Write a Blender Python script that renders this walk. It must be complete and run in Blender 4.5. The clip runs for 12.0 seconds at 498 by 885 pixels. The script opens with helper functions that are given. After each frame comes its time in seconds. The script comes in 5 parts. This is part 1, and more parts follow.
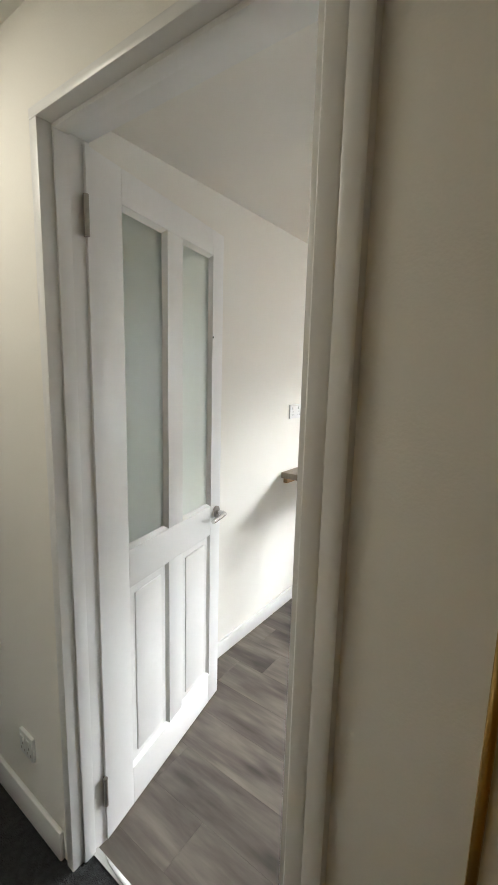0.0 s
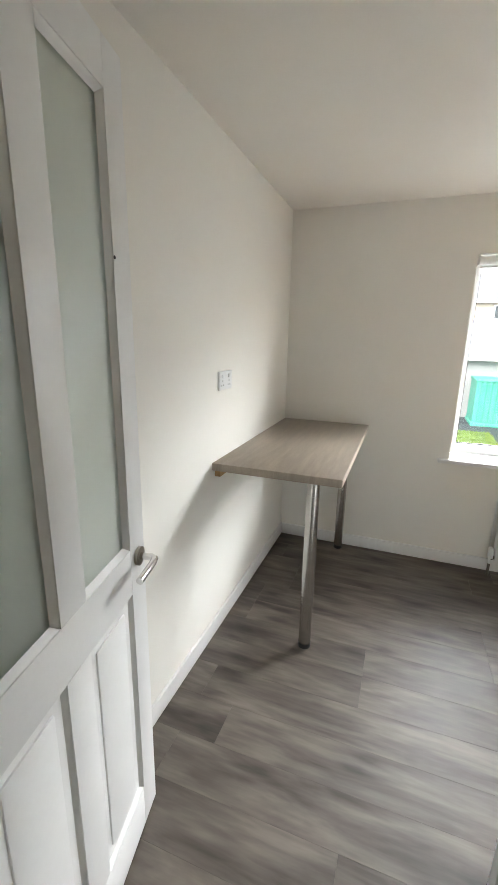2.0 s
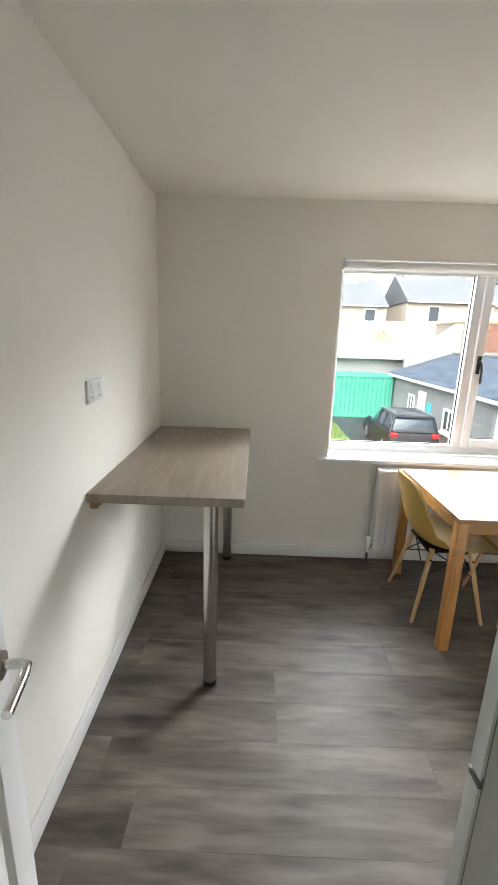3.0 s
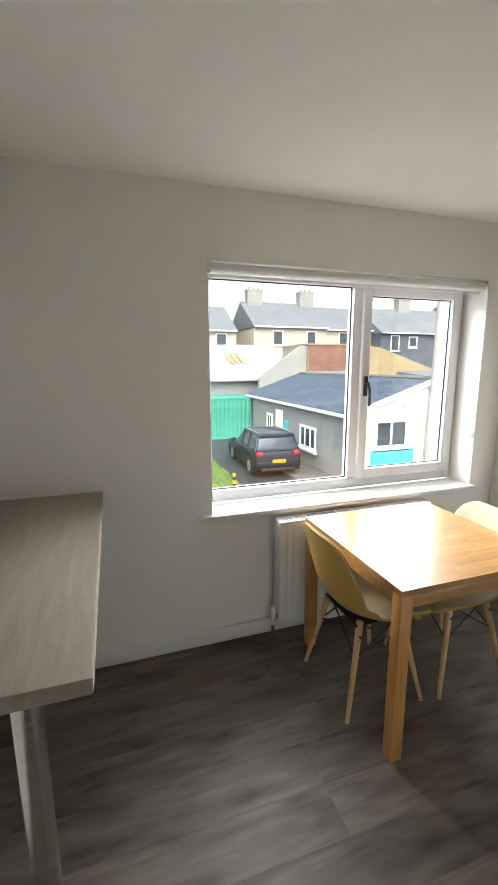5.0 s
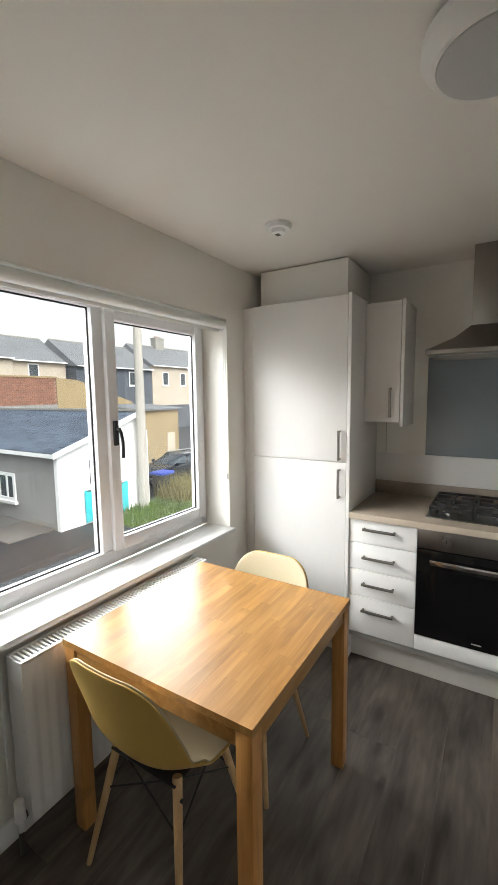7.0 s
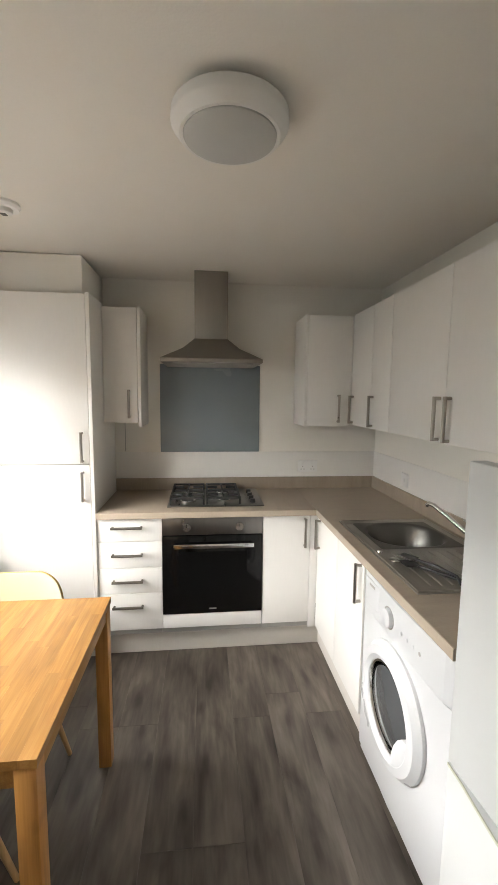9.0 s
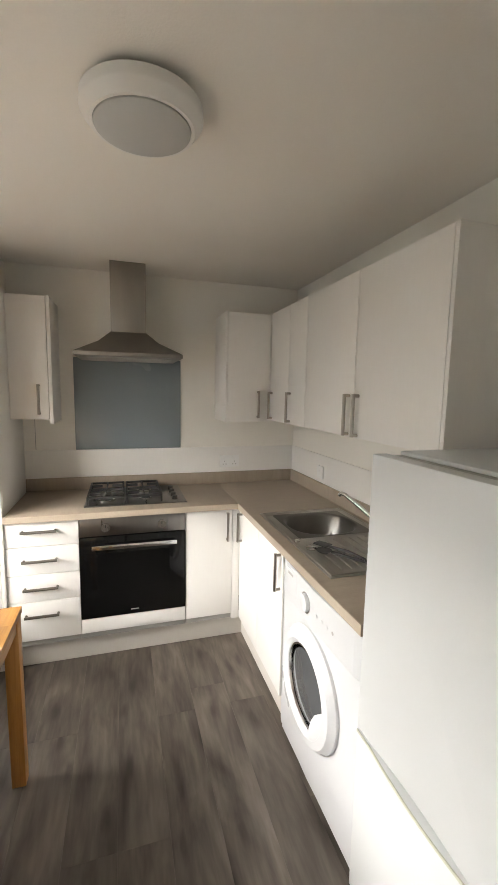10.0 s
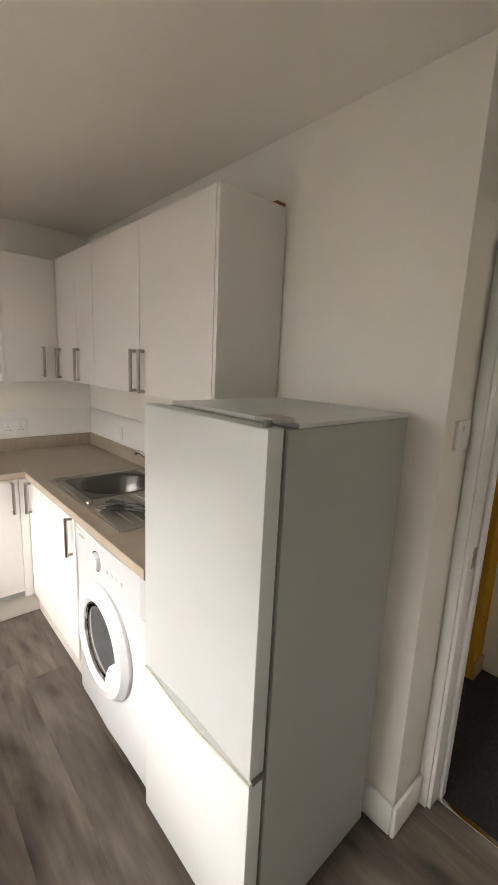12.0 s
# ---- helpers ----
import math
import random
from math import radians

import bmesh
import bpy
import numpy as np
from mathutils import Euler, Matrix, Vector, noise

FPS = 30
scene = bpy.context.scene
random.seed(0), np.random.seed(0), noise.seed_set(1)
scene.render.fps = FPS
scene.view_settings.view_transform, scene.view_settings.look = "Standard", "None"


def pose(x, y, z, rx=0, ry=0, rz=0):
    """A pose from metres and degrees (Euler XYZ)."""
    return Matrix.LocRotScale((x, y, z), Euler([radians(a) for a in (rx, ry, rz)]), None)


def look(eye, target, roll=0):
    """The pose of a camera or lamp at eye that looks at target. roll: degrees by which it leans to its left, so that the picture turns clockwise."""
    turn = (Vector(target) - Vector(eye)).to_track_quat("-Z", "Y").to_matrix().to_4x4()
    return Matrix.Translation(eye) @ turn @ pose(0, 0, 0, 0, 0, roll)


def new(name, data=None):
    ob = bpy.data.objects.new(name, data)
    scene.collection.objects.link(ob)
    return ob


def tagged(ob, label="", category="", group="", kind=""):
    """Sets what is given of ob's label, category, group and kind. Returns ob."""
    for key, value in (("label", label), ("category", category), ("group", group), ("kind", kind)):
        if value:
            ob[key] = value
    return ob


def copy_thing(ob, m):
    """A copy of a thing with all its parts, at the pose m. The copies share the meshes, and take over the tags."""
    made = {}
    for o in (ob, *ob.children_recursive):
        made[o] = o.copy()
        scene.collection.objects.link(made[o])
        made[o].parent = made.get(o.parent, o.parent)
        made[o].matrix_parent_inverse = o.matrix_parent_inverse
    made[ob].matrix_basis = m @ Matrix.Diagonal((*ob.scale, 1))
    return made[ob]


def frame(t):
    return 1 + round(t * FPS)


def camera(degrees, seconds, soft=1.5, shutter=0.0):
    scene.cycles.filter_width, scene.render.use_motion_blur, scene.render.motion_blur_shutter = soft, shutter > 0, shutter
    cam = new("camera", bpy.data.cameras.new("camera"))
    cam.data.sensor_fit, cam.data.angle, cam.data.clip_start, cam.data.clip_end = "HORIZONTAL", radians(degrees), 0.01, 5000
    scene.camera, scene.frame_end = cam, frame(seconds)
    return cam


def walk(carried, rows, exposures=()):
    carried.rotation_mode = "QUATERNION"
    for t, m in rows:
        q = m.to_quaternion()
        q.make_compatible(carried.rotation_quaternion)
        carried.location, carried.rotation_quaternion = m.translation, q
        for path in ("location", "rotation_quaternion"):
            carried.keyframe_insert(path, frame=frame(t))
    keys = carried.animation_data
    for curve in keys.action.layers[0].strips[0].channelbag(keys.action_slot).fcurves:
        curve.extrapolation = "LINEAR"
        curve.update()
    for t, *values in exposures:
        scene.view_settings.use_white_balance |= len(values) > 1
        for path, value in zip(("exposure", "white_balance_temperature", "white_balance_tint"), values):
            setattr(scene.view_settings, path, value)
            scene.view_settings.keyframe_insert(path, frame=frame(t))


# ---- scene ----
cam = camera(62.3, 12.0)
PATH = [
    (0, (0.214, 0.109, 1.524), (-0.948, 1.706, 1.21), 1.5),
    (0.5, (0.153, 0.239, 1.541), (-1.039, 1.798, 1.156), -0.7),
    (1, (-0.005, 0.378, 1.542), (-1.083, 2.011, 1.131), -1.0),
    (1.5, (-0.149, 0.479, 1.528), (-1.011, 2.216, 1.04), 1.2),
    (2, (-0.304, 0.599, 1.513), (-0.976, 2.417, 1.021), 1.1),
    (2.5, (-0.403, 0.706, 1.522), (-0.767, 2.606, 1.015), 2.0),
    (3, (-0.477, 0.819, 1.532), (-0.499, 2.757, 1.041), 1.8),
    (4.8, (-0.434, 1.447, 1.543), (0.072, 3.347, 1.177), -0.2),
    (5, (-0.433, 1.526, 1.53), (0.186, 3.391, 1.16), -0.2),
    (5.5, (-0.356, 1.717, 1.53), (0.467, 3.505, 1.179), -0.7),
    (6, (-0.297, 1.878, 1.544), (0.816, 3.511, 1.238), -0.2),
    (6.5, (-0.276, 2.022, 1.555), (1.202, 3.347, 1.311), -0.3),
    (7, (-0.301, 2.131, 1.573), (1.39, 3.173, 1.345), -0.7),
    (7.5, (-0.334, 2.157, 1.568), (1.515, 2.878, 1.321), -0.6),
    (7.7, (-0.349, 2.156, 1.557), (1.554, 2.721, 1.317), -0.5),
    (9.5, (-0.42, 2.263, 1.587), (1.522, 1.846, 1.354), 1.0),
    (10, (-0.429, 2.234, 1.588), (1.469, 1.652, 1.342), 1.1),
    (10.5, (-0.447, 2.236, 1.586), (1.387, 1.487, 1.313), 1.5),
    (11, (-0.472, 2.219, 1.572), (1.283, 1.311, 1.266), 1.8),
    (11.5, (-0.489, 2.203, 1.557), (1.143, 1.1, 1.21), 2.2),
    (12, (-0.51, 2.133, 1.548), (0.944, 0.812, 1.171), 2.6),
]
EXPO = [(0.0, 3.95, 6300, 5), (1.0, 3.9, 6300, 5), (2.0, 3.65, 6300, 5), (3.0, 3.4, 6300, 5), (5.0, 2.95, 6350, 5), (6.5, 2.5, 6400, 5), (7.5, 2.6, 6550, 6), (9.5, 3.1, 6950, 8), (12.0, 3.2, 7150, 10)]
SKY, LAMP, HALL = 0.064, 1620.0, 0.34
walk(cam, [(t, look(eye, target, roll)) for t, eye, target, roll in PATH], EXPO)

# ---- world and light ----
world = bpy.data.worlds.new("overcast")
scene.world = world
world.use_nodes = True
wn = world.node_tree
sky = wn.nodes.new("ShaderNodeTexSky")
sky.sky_type = "NISHITA"
sky.sun_disc = False
sky.sun_elevation, sky.sun_rotation = radians(48), radians(195)
sky.air_density, sky.dust_density = 1.5, 4.0
soft_sky = wn.nodes.new("ShaderNodeHueSaturation")
soft_sky.inputs["Saturation"].default_value = 0.22
wn.links.new(sky.outputs[0], soft_sky.inputs["Color"])
wn.links.new(soft_sky.outputs[0], wn.nodes["Background"].inputs[0])
wn.nodes["Background"].inputs[1].default_value = SKY

sun = new("sun", bpy.data.lights.new("sun", "SUN"))
sun.data.energy, sun.data.angle, sun.data.color = 0.4, radians(60), (1, 0.97, 0.93)
sun.matrix_world = look((0, 0, 0), (0.17, 0.65, -0.74))

# added area lamp above the view, boosting the sky's light into the room
sky_fill = new("window_fill", bpy.data.lights.new("window_fill", "AREA"))
sky_fill.data.shape, sky_fill.data.size, sky_fill.data.size_y = "RECTANGLE", 36.0, 4.0
sky_fill.data.energy, sky_fill.data.color = LAMP, (0.955, 0.945, 0.965)
sky_fill.matrix_world = look((0.9, 10.5, 5.95), (0.9, 3.6, 4.5))

# unseen light added under the ceiling to brighten the corridor, no fitting modelled
hall_fill = new("hall_fill", bpy.data.lights.new("hall_fill", "AREA"))
hall_fill.data.shape, hall_fill.data.size = "DISK", 0.35
hall_fill.data.energy, hall_fill.data.color = HALL, (1.0, 0.91, 0.78)
hall_fill.matrix_world = look((-1.15, 0.15, 2.33), (-1.0, 0.25, 0.0))

# ---- helpers for building ----
CEIL = 2.345
GROUND = -2.7


def box(lo, hi, bevel=0.0, seg=2):
    bm = bmesh.new()
    bmesh.ops.create_cube(bm, size=1)
    for v in bm.verts:
        v.co = Vector([(a + b) / 2 + c * (b - a) for a, b, c in zip(lo, hi, v.co)])
    if bevel:
        bmesh.ops.bevel(bm, geom=bm.edges[:], offset=bevel, segments=seg, profile=0.5, affect="EDGES")
    return bm


def join(*parts):
    out = bmesh.new()
    for b in parts:
        me = bpy.data.meshes.new("tmp")
        b.to_mesh(me)
        b.free()
        out.from_mesh(me)
        bpy.data.meshes.remove(me)
    return out


def rod(p0, p1, r0, r1=None, seg=20, bevel=0.0):
    bm = bmesh.new()
    p0, p1 = Vector(p0), Vector(p1)
    d = p1 - p0
    bmesh.ops.create_cone(bm, cap_ends=True, segments=seg, radius1=r0, radius2=r0 if r1 is None else r1, depth=d.length)
    if bevel:
        caps = [e for e in bm.edges if any(len(f.verts) > 4 for f in e.link_faces)]
        bmesh.ops.bevel(bm, geom=caps, offset=bevel, segments=2, profile=0.5, affect="EDGES")
    bm.transform(Matrix.Translation((p0 + p1) / 2) @ d.to_track_quat("Z", "Y").to_matrix().to_4x4())
    return bm


def prism(poly, axis, a, b, bevel=0.0):
    """A polygon in the two other axes (in xyz order), drawn out along axis from a to b."""
    bm = bmesh.new()

    def at(p, w):
        c = list(p)
        c.insert("xyz".index(axis), w)
        return c
    lo = [bm.verts.new(at(p, a)) for p in poly]
    hi = [bm.verts.new(at(p, b)) for p in poly]
    n = len(poly)
    bm.faces.new(lo[::-1])
    bm.faces.new(hi)
    for i in range(n):
        bm.faces.new((lo[i], lo[(i + 1) % n], hi[(i + 1) % n], hi[i]))
    bmesh.ops.recalc_face_normals(bm, faces=bm.faces[:])
    if bevel:
        bmesh.ops.bevel(bm, geom=bm.edges[:], offset=bevel, segments=2, profile=0.5, affect="EDGES")
    return bm


def lathe(profile, centre, seg=40, axis="z"):
    bm = bmesh.new()
    rings = []
    for r, h in profile:
        rings.append([bm.verts.new((max(r, 1e-4) * math.cos(2 * math.pi * i / seg), max(r, 1e-4) * math.sin(2 * math.pi * i / seg), h)) for i in range(seg)])
    for a, b in zip(rings, rings[1:]):
        for i in range(seg):
            bm.faces.new((a[i], a[(i + 1) % seg], b[(i + 1) % seg], b[i]))
    bm.faces.new(rings[0][::-1])
    bm.faces.new(rings[-1])
    bmesh.ops.recalc_face_normals(bm, faces=bm.faces[:])
    if axis == "y":
        bm.transform(Matrix.Rotation(radians(-90), 4, "X"))
    if axis == "x":
        bm.transform(Matrix.Rotation(radians(90), 4, "Y"))
    bm.transform(Matrix.Translation(centre))
    return bm


def tube(points, r, seg=10):
    bm = bmesh.new()
    pts = [Vector(p) for p in points]
    rings = []
    for i, p in enumerate(pts):
        d = (pts[min(i + 1, len(pts) - 1)] - pts[max(i - 1, 0)]).normalized()
        q = d.to_track_quat("Z", "Y")
        rings.append([bm.verts.new(p + q @ Vector((r * math.cos(2 * math.pi * k / seg), r * math.sin(2 * math.pi * k / seg), 0))) for k in range(seg)])
    for a, b in zip(rings, rings[1:]):
        best = min(range(seg), key=lambda s: sum((a[k].co - b[(k + s) % seg].co).length for k in range(seg)))
        for k in range(seg):
            bm.faces.new((a[k], a[(k + 1) % seg], b[(k + 1 + best) % seg], b[(k + best) % seg]))
    bm.faces.new(rings[0][::-1])
    bm.faces.new(rings[-1])
    bmesh.ops.recalc_face_normals(bm, faces=bm.faces[:])
    return bm


def part(name, bm, material, parent=None, label="", smooth=35):
    me = bpy.data.meshes.new(name)
    origin = Vector((0, 0, 0))
    up = parent
    while up:
        origin += up.location
        up = up.parent
    if origin.length:
        bmesh.ops.translate(bm, verts=bm.verts[:], vec=-origin)
    bm.normal_update()
    if smooth:
        for f in bm.faces:
            f.smooth = True
        for e in bm.edges:
            if len(e.link_faces) == 2 and e.calc_face_angle(0) > radians(smooth):
                e.smooth = False
    bm.to_mesh(me)
    bm.free()
    me.materials.append(material)
    ob = new(name, me)
    ob.parent = parent
    return ob


def thing(name, at, label, category, group="", kind=""):
    ob = new(name)
    ob.location = at
    ob.empty_display_size = 0.1
    return tagged(ob, label, category, group, kind)


# ---- materials ----
def nodes_of(name):
    m = bpy.data.materials.new(name)
    m.use_nodes = True
    return m, m.node_tree, m.node_tree.nodes["Principled BSDF"]


def mat(name, colour, rough=0.5, metal=0.0, vary=0.06, scale=6.0, grain=120.0, bump=0.05, stretch=(1, 1, 1), coat=0.0, random_amount=0.0, spec=0.5):
    """Paint, stone, metal: a base colour with broad and fine variation, uneven gloss and slight relief."""
    m, nt, bsdf = nodes_of(name)
    tc = nt.nodes.new("ShaderNodeTexCoord")
    mp = nt.nodes.new("ShaderNodeMapping")
    mp.inputs["Scale"].default_value = stretch
    nt.links.new(tc.outputs["Object"], mp.inputs[0])
    broad, fine = nt.nodes.new("ShaderNodeTexNoise"), nt.nodes.new("ShaderNodeTexNoise")
    for n, s, d in ((broad, scale, 3), (fine, grain, 2)):
        n.inputs["Scale"].default_value, n.inputs["Detail"].default_value = s, d
        nt.links.new(mp.outputs[0], n.inputs["Vector"])
    mix = nt.nodes.new("ShaderNodeMix")
    mix.data_type = "FLOAT"
    mix.inputs[0].default_value = 0.35
    nt.links.new(broad.outputs[0], mix.inputs[2])
    nt.links.new(fine.outputs[0], mix.inputs[3])
    ramp = nt.nodes.new("ShaderNodeValToRGB")
    ramp.color_ramp.elements[0].position, ramp.color_ramp.elements[1].position = 0.3, 0.7
    ramp.color_ramp.elements[0].color = (*[max(c * (1 - vary), 0) for c in colour], 1)
    ramp.color_ramp.elements[1].color = (*[min(c * (1 + vary), 1) for c in colour], 1)
    nt.links.new(mix.outputs[0], ramp.inputs[0])
    out = ramp.outputs[0]
    if random_amount:
        info, hsv, rng = nt.nodes.new("ShaderNodeObjectInfo"), nt.nodes.new("ShaderNodeHueSaturation"), nt.nodes.new("ShaderNodeMapRange")
        rng.inputs[3].default_value, rng.inputs[4].default_value = 1 - random_amount, 1 + random_amount
        nt.links.new(info.outputs["Random"], rng.inputs[0])
        nt.links.new(rng.outputs[0], hsv.inputs["Value"])
        nt.links.new(out, hsv.inputs["Color"])
        out = hsv.outputs[0]
    nt.links.new(out, bsdf.inputs["Base Color"])
    rr = nt.nodes.new("ShaderNodeMapRange")
    rr.inputs[3].default_value, rr.inputs[4].default_value = max(rough - 0.08, 0.02), min(rough + 0.08, 1)
    nt.links.new(broad.outputs[0], rr.inputs[0])
    nt.links.new(rr.outputs[0], bsdf.inputs["Roughness"])
    bsdf.inputs["Metallic"].default_value = metal
    bsdf.inputs["Specular IOR Level"].default_value = spec
    bsdf.inputs["Coat Weight"].default_value = coat
    if bump:
        b = nt.nodes.new("ShaderNodeBump")
        b.inputs["Strength"].default_value, b.inputs["Distance"].default_value = bump, 0.01
        nt.links.new(fine.outputs[0], b.inputs["Height"])
        nt.links.new(b.outputs[0], bsdf.inputs["Normal"])
    return m


def wood(name, dark, mid, light, rough, along=(1.2, 14, 14), fine=(3, 90, 90), random_amount=0.1, coat=0.0, bump=0.08, spots=0.0):
    """Wood with long grain, darker knots and board-to-board differences."""
    m, nt, bsdf = nodes_of(name)
    tc, info = nt.nodes.new("ShaderNodeTexCoord"), nt.nodes.new("ShaderNodeObjectInfo")
    shift = nt.nodes.new("ShaderNodeMath")
    shift.operation = "MULTIPLY"
    shift.inputs[1].default_value = 57.0
    nt.links.new(info.outputs["Random"], shift.inputs[0])
    comb = nt.nodes.new("ShaderNodeCombineXYZ")
    for k in range(3):
        nt.links.new(shift.outputs[0], comb.inputs[k])
    add = nt.nodes.new("ShaderNodeVectorMath")
    nt.links.new(tc.outputs["Object"], add.inputs[0])
    nt.links.new(comb.outputs[0], add.inputs[1])
    noises = []
    for sc, detail, dist in ((along, 5, 0.7), (fine, 3, 0.2), ((2.6, 6.5, 6.5), 2, 0.6)):
        mp, n = nt.nodes.new("ShaderNodeMapping"), nt.nodes.new("ShaderNodeTexNoise")
        mp.inputs["Scale"].default_value = sc
        nt.links.new(add.outputs[0], mp.inputs[0])
        n.inputs["Scale"].default_value, n.inputs["Detail"].default_value, n.inputs["Distortion"].default_value = 1.0, detail, dist
        nt.links.new(mp.outputs[0], n.inputs["Vector"])
        noises.append(n)
    mix = nt.nodes.new("ShaderNodeMix")
    mix.data_type = "FLOAT"
    mix.inputs[0].default_value = 0.3
    nt.links.new(noises[0].outputs[0], mix.inputs[2])
    nt.links.new(noises[1].outputs[0], mix.inputs[3])
    ramp = nt.nodes.new("ShaderNodeValToRGB")
    e = ramp.color_ramp.elements
    e[0].position, e[0].color = 0.28, (*dark, 1)
    e[1].position, e[1].color = 0.72, (*light, 1)
    k = e.new(0.5)
    k.color = (*mid, 1)
    nt.links.new(mix.outputs[0], ramp.inputs[0])
    knots = nt.nodes.new("ShaderNodeValToRGB")
    ke = knots.color_ramp.elements
    ke[0].position, ke[0].color = 0.22, (0.62, 0.6, 0.6, 1)
    ke[1].position, ke[1].color = 0.40, (1, 1, 1, 1)
    nt.links.new(noises[2].outputs[0], knots.inputs[0])
    mul = nt.nodes.new("ShaderNodeMix")
    mul.data_type, mul.blend_type = "RGBA", "MULTIPLY"
    mul.inputs[0].default_value = 1.0
    nt.links.new(ramp.outputs[0], mul.inputs[6])
    nt.links.new(knots.outputs[0], mul.inputs[7])
    grain_out = mul.outputs[2]
    if spots:
        # small scattered knots, drawn out along the grain
        mp, cells, near = nt.nodes.new("ShaderNodeMapping"), nt.nodes.new("ShaderNodeTexVoronoi"), nt.nodes.new("ShaderNodeValToRGB")
        mp.inputs["Scale"].default_value = (1.9, 6.0, 6.0)
        warp = nt.nodes.new("ShaderNodeVectorMath")
        warp.operation = "MULTIPLY_ADD"
        warp.inputs[1].default_value = (0.12, 0.05, 0.0)
        nt.links.new(noises[0].outputs["Color"], warp.inputs[0])
        nt.links.new(add.outputs[0], warp.inputs[2])
        nt.links.new(warp.outputs[0], mp.inputs[0])
        nt.links.new(mp.outputs[0], cells.inputs["Vector"])
        cells.voronoi_dimensions = "2D"
        cells.inputs["Scale"].default_value = 1.0
        e[0].position, e[2].position = 0.30, 0.70
        ne = near.color_ramp.elements
        ne[0].position, ne[0].color = 0.05, (0.30, 0.29, 0.29, 1)
        ne[1].position, ne[1].color = 0.36, (1, 1, 1, 1)
        nm = ne.new(0.15)
        nm.color = (0.74, 0.73, 0.73, 1)
        nt.links.new(cells.outputs["Distance"], near.inputs[0])
        spot = nt.nodes.new("ShaderNodeMix")
        spot.data_type, spot.blend_type = "RGBA", "MULTIPLY"
        spot.inputs[0].default_value = spots
        nt.links.new(grain_out, spot.inputs[6])
        nt.links.new(near.outputs[0], spot.inputs[7])
        grain_out = spot.outputs[2]
    hsv, rng = nt.nodes.new("ShaderNodeHueSaturation"), nt.nodes.new("ShaderNodeMapRange")
    rng.inputs[3].default_value, rng.inputs[4].default_value = 1 - random_amount, 1 + random_amount
    nt.links.new(info.outputs["Random"], rng.inputs[0])
    nt.links.new(rng.outputs[0], hsv.inputs["Value"])
    nt.links.new(grain_out, hsv.inputs["Color"])
    nt.links.new(hsv.outputs[0], bsdf.inputs["Base Color"])
    rr = nt.nodes.new("ShaderNodeMapRange")
    rr.inputs[3].default_value, rr.inputs[4].default_value = rough - 0.07, rough + 0.07
    nt.links.new(noises[0].outputs[0], rr.inputs[0])
    nt.links.new(rr.outputs[0], bsdf.inputs["Roughness"])
    bsdf.inputs["Coat Weight"].default_value = coat
    bsdf.inputs["Coat Roughness"].default_value = 0.2
    b = nt.nodes.new("ShaderNodeBump")
    b.inputs["Strength"].default_value, b.inputs["Distance"].default_value = bump, 0.004
    nt.links.new(noises[1].outputs[0], b.inputs["Height"])
    nt.links.new(b.outputs[0], bsdf.inputs["Normal"])
    return m


def glass(name, colour, rough=0.0):
    m, nt, bsdf = nodes_of(name)
    bsdf.inputs["Base Color"].default_value = (*colour, 1)
    bsdf.inputs["Roughness"].default_value = rough
    bsdf.inputs["Transmission Weight"].default_value = 1.0
    bsdf.inputs["IOR"].default_value = 1.45
    return m


WALL = mat("wall_paint", (0.86, 0.838, 0.78), 0.85, vary=0.02, scale=2.5, grain=220, bump=0.06)
CEILING = mat("ceiling_paint", (0.86, 0.838, 0.785), 0.9, vary=0.02, scale=2, grain=160, bump=0.05)
GLOSS = mat("white_gloss_paint", (0.82, 0.815, 0.80), 0.32, vary=0.02, scale=5, grain=60, bump=0.02)
UPVC = mat("white_upvc", (0.82, 0.82, 0.83), 0.3, vary=0.02, bump=0.0)
UNIT = mat("white_foil_door", (0.82, 0.805, 0.775), 0.42, vary=0.02, scale=3, grain=90, bump=0.03, stretch=(1, 1, 0.15))
CARCASS = mat("grey_carcass", (0.42, 0.41, 0.39), 0.5, vary=0.03)
SEAL = mat("yellowed_seal", (0.50, 0.51, 0.41), 0.5)
KICK = mat("white_plinth", (0.72, 0.69, 0.64), 0.5, vary=0.03)
TOP = mat("taupe_laminate", (0.335, 0.275, 0.215), 0.4, vary=0.12, scale=5, grain=70, bump=0.03, stretch=(1, 6, 1))
TOP_S = mat("taupe_laminate_long", (0.335, 0.275, 0.215), 0.4, vary=0.12, scale=5, grain=70, bump=0.03, stretch=(6, 1, 1))
TOP_EDGE = mat("taupe_edge", (0.46, 0.385, 0.30), 0.42, vary=0.06)
BAR_TOP = mat("grey_oak_laminate", (0.36, 0.305, 0.245), 0.42, vary=0.2, scale=4, grain=60, bump=0.03, stretch=(9, 1, 1))
FLOOR = wood("grey_oak_vinyl", (0.048, 0.038, 0.031), (0.122, 0.101, 0.084), (0.21, 0.178, 0.151), 0.5, along=(2.2, 9, 9), fine=(6, 45, 45), random_amount=0.14, bump=0.04, spots=0.8)
OAK = wood("oiled_oak", (0.24, 0.105, 0.024), (0.35, 0.172, 0.044), (0.45, 0.245, 0.074), 0.34, along=(3, 34, 34), fine=(8, 220, 220), random_amount=0.17, coat=0.08, bump=0.03)
OAK_V = wood("oiled_oak_upright", (0.34, 0.145, 0.035), (0.48, 0.225, 0.06), (0.58, 0.30, 0.095), 0.36, along=(34, 34, 3), fine=(220, 220, 8), random_amount=0.08, coat=0.2, bump=0.03)
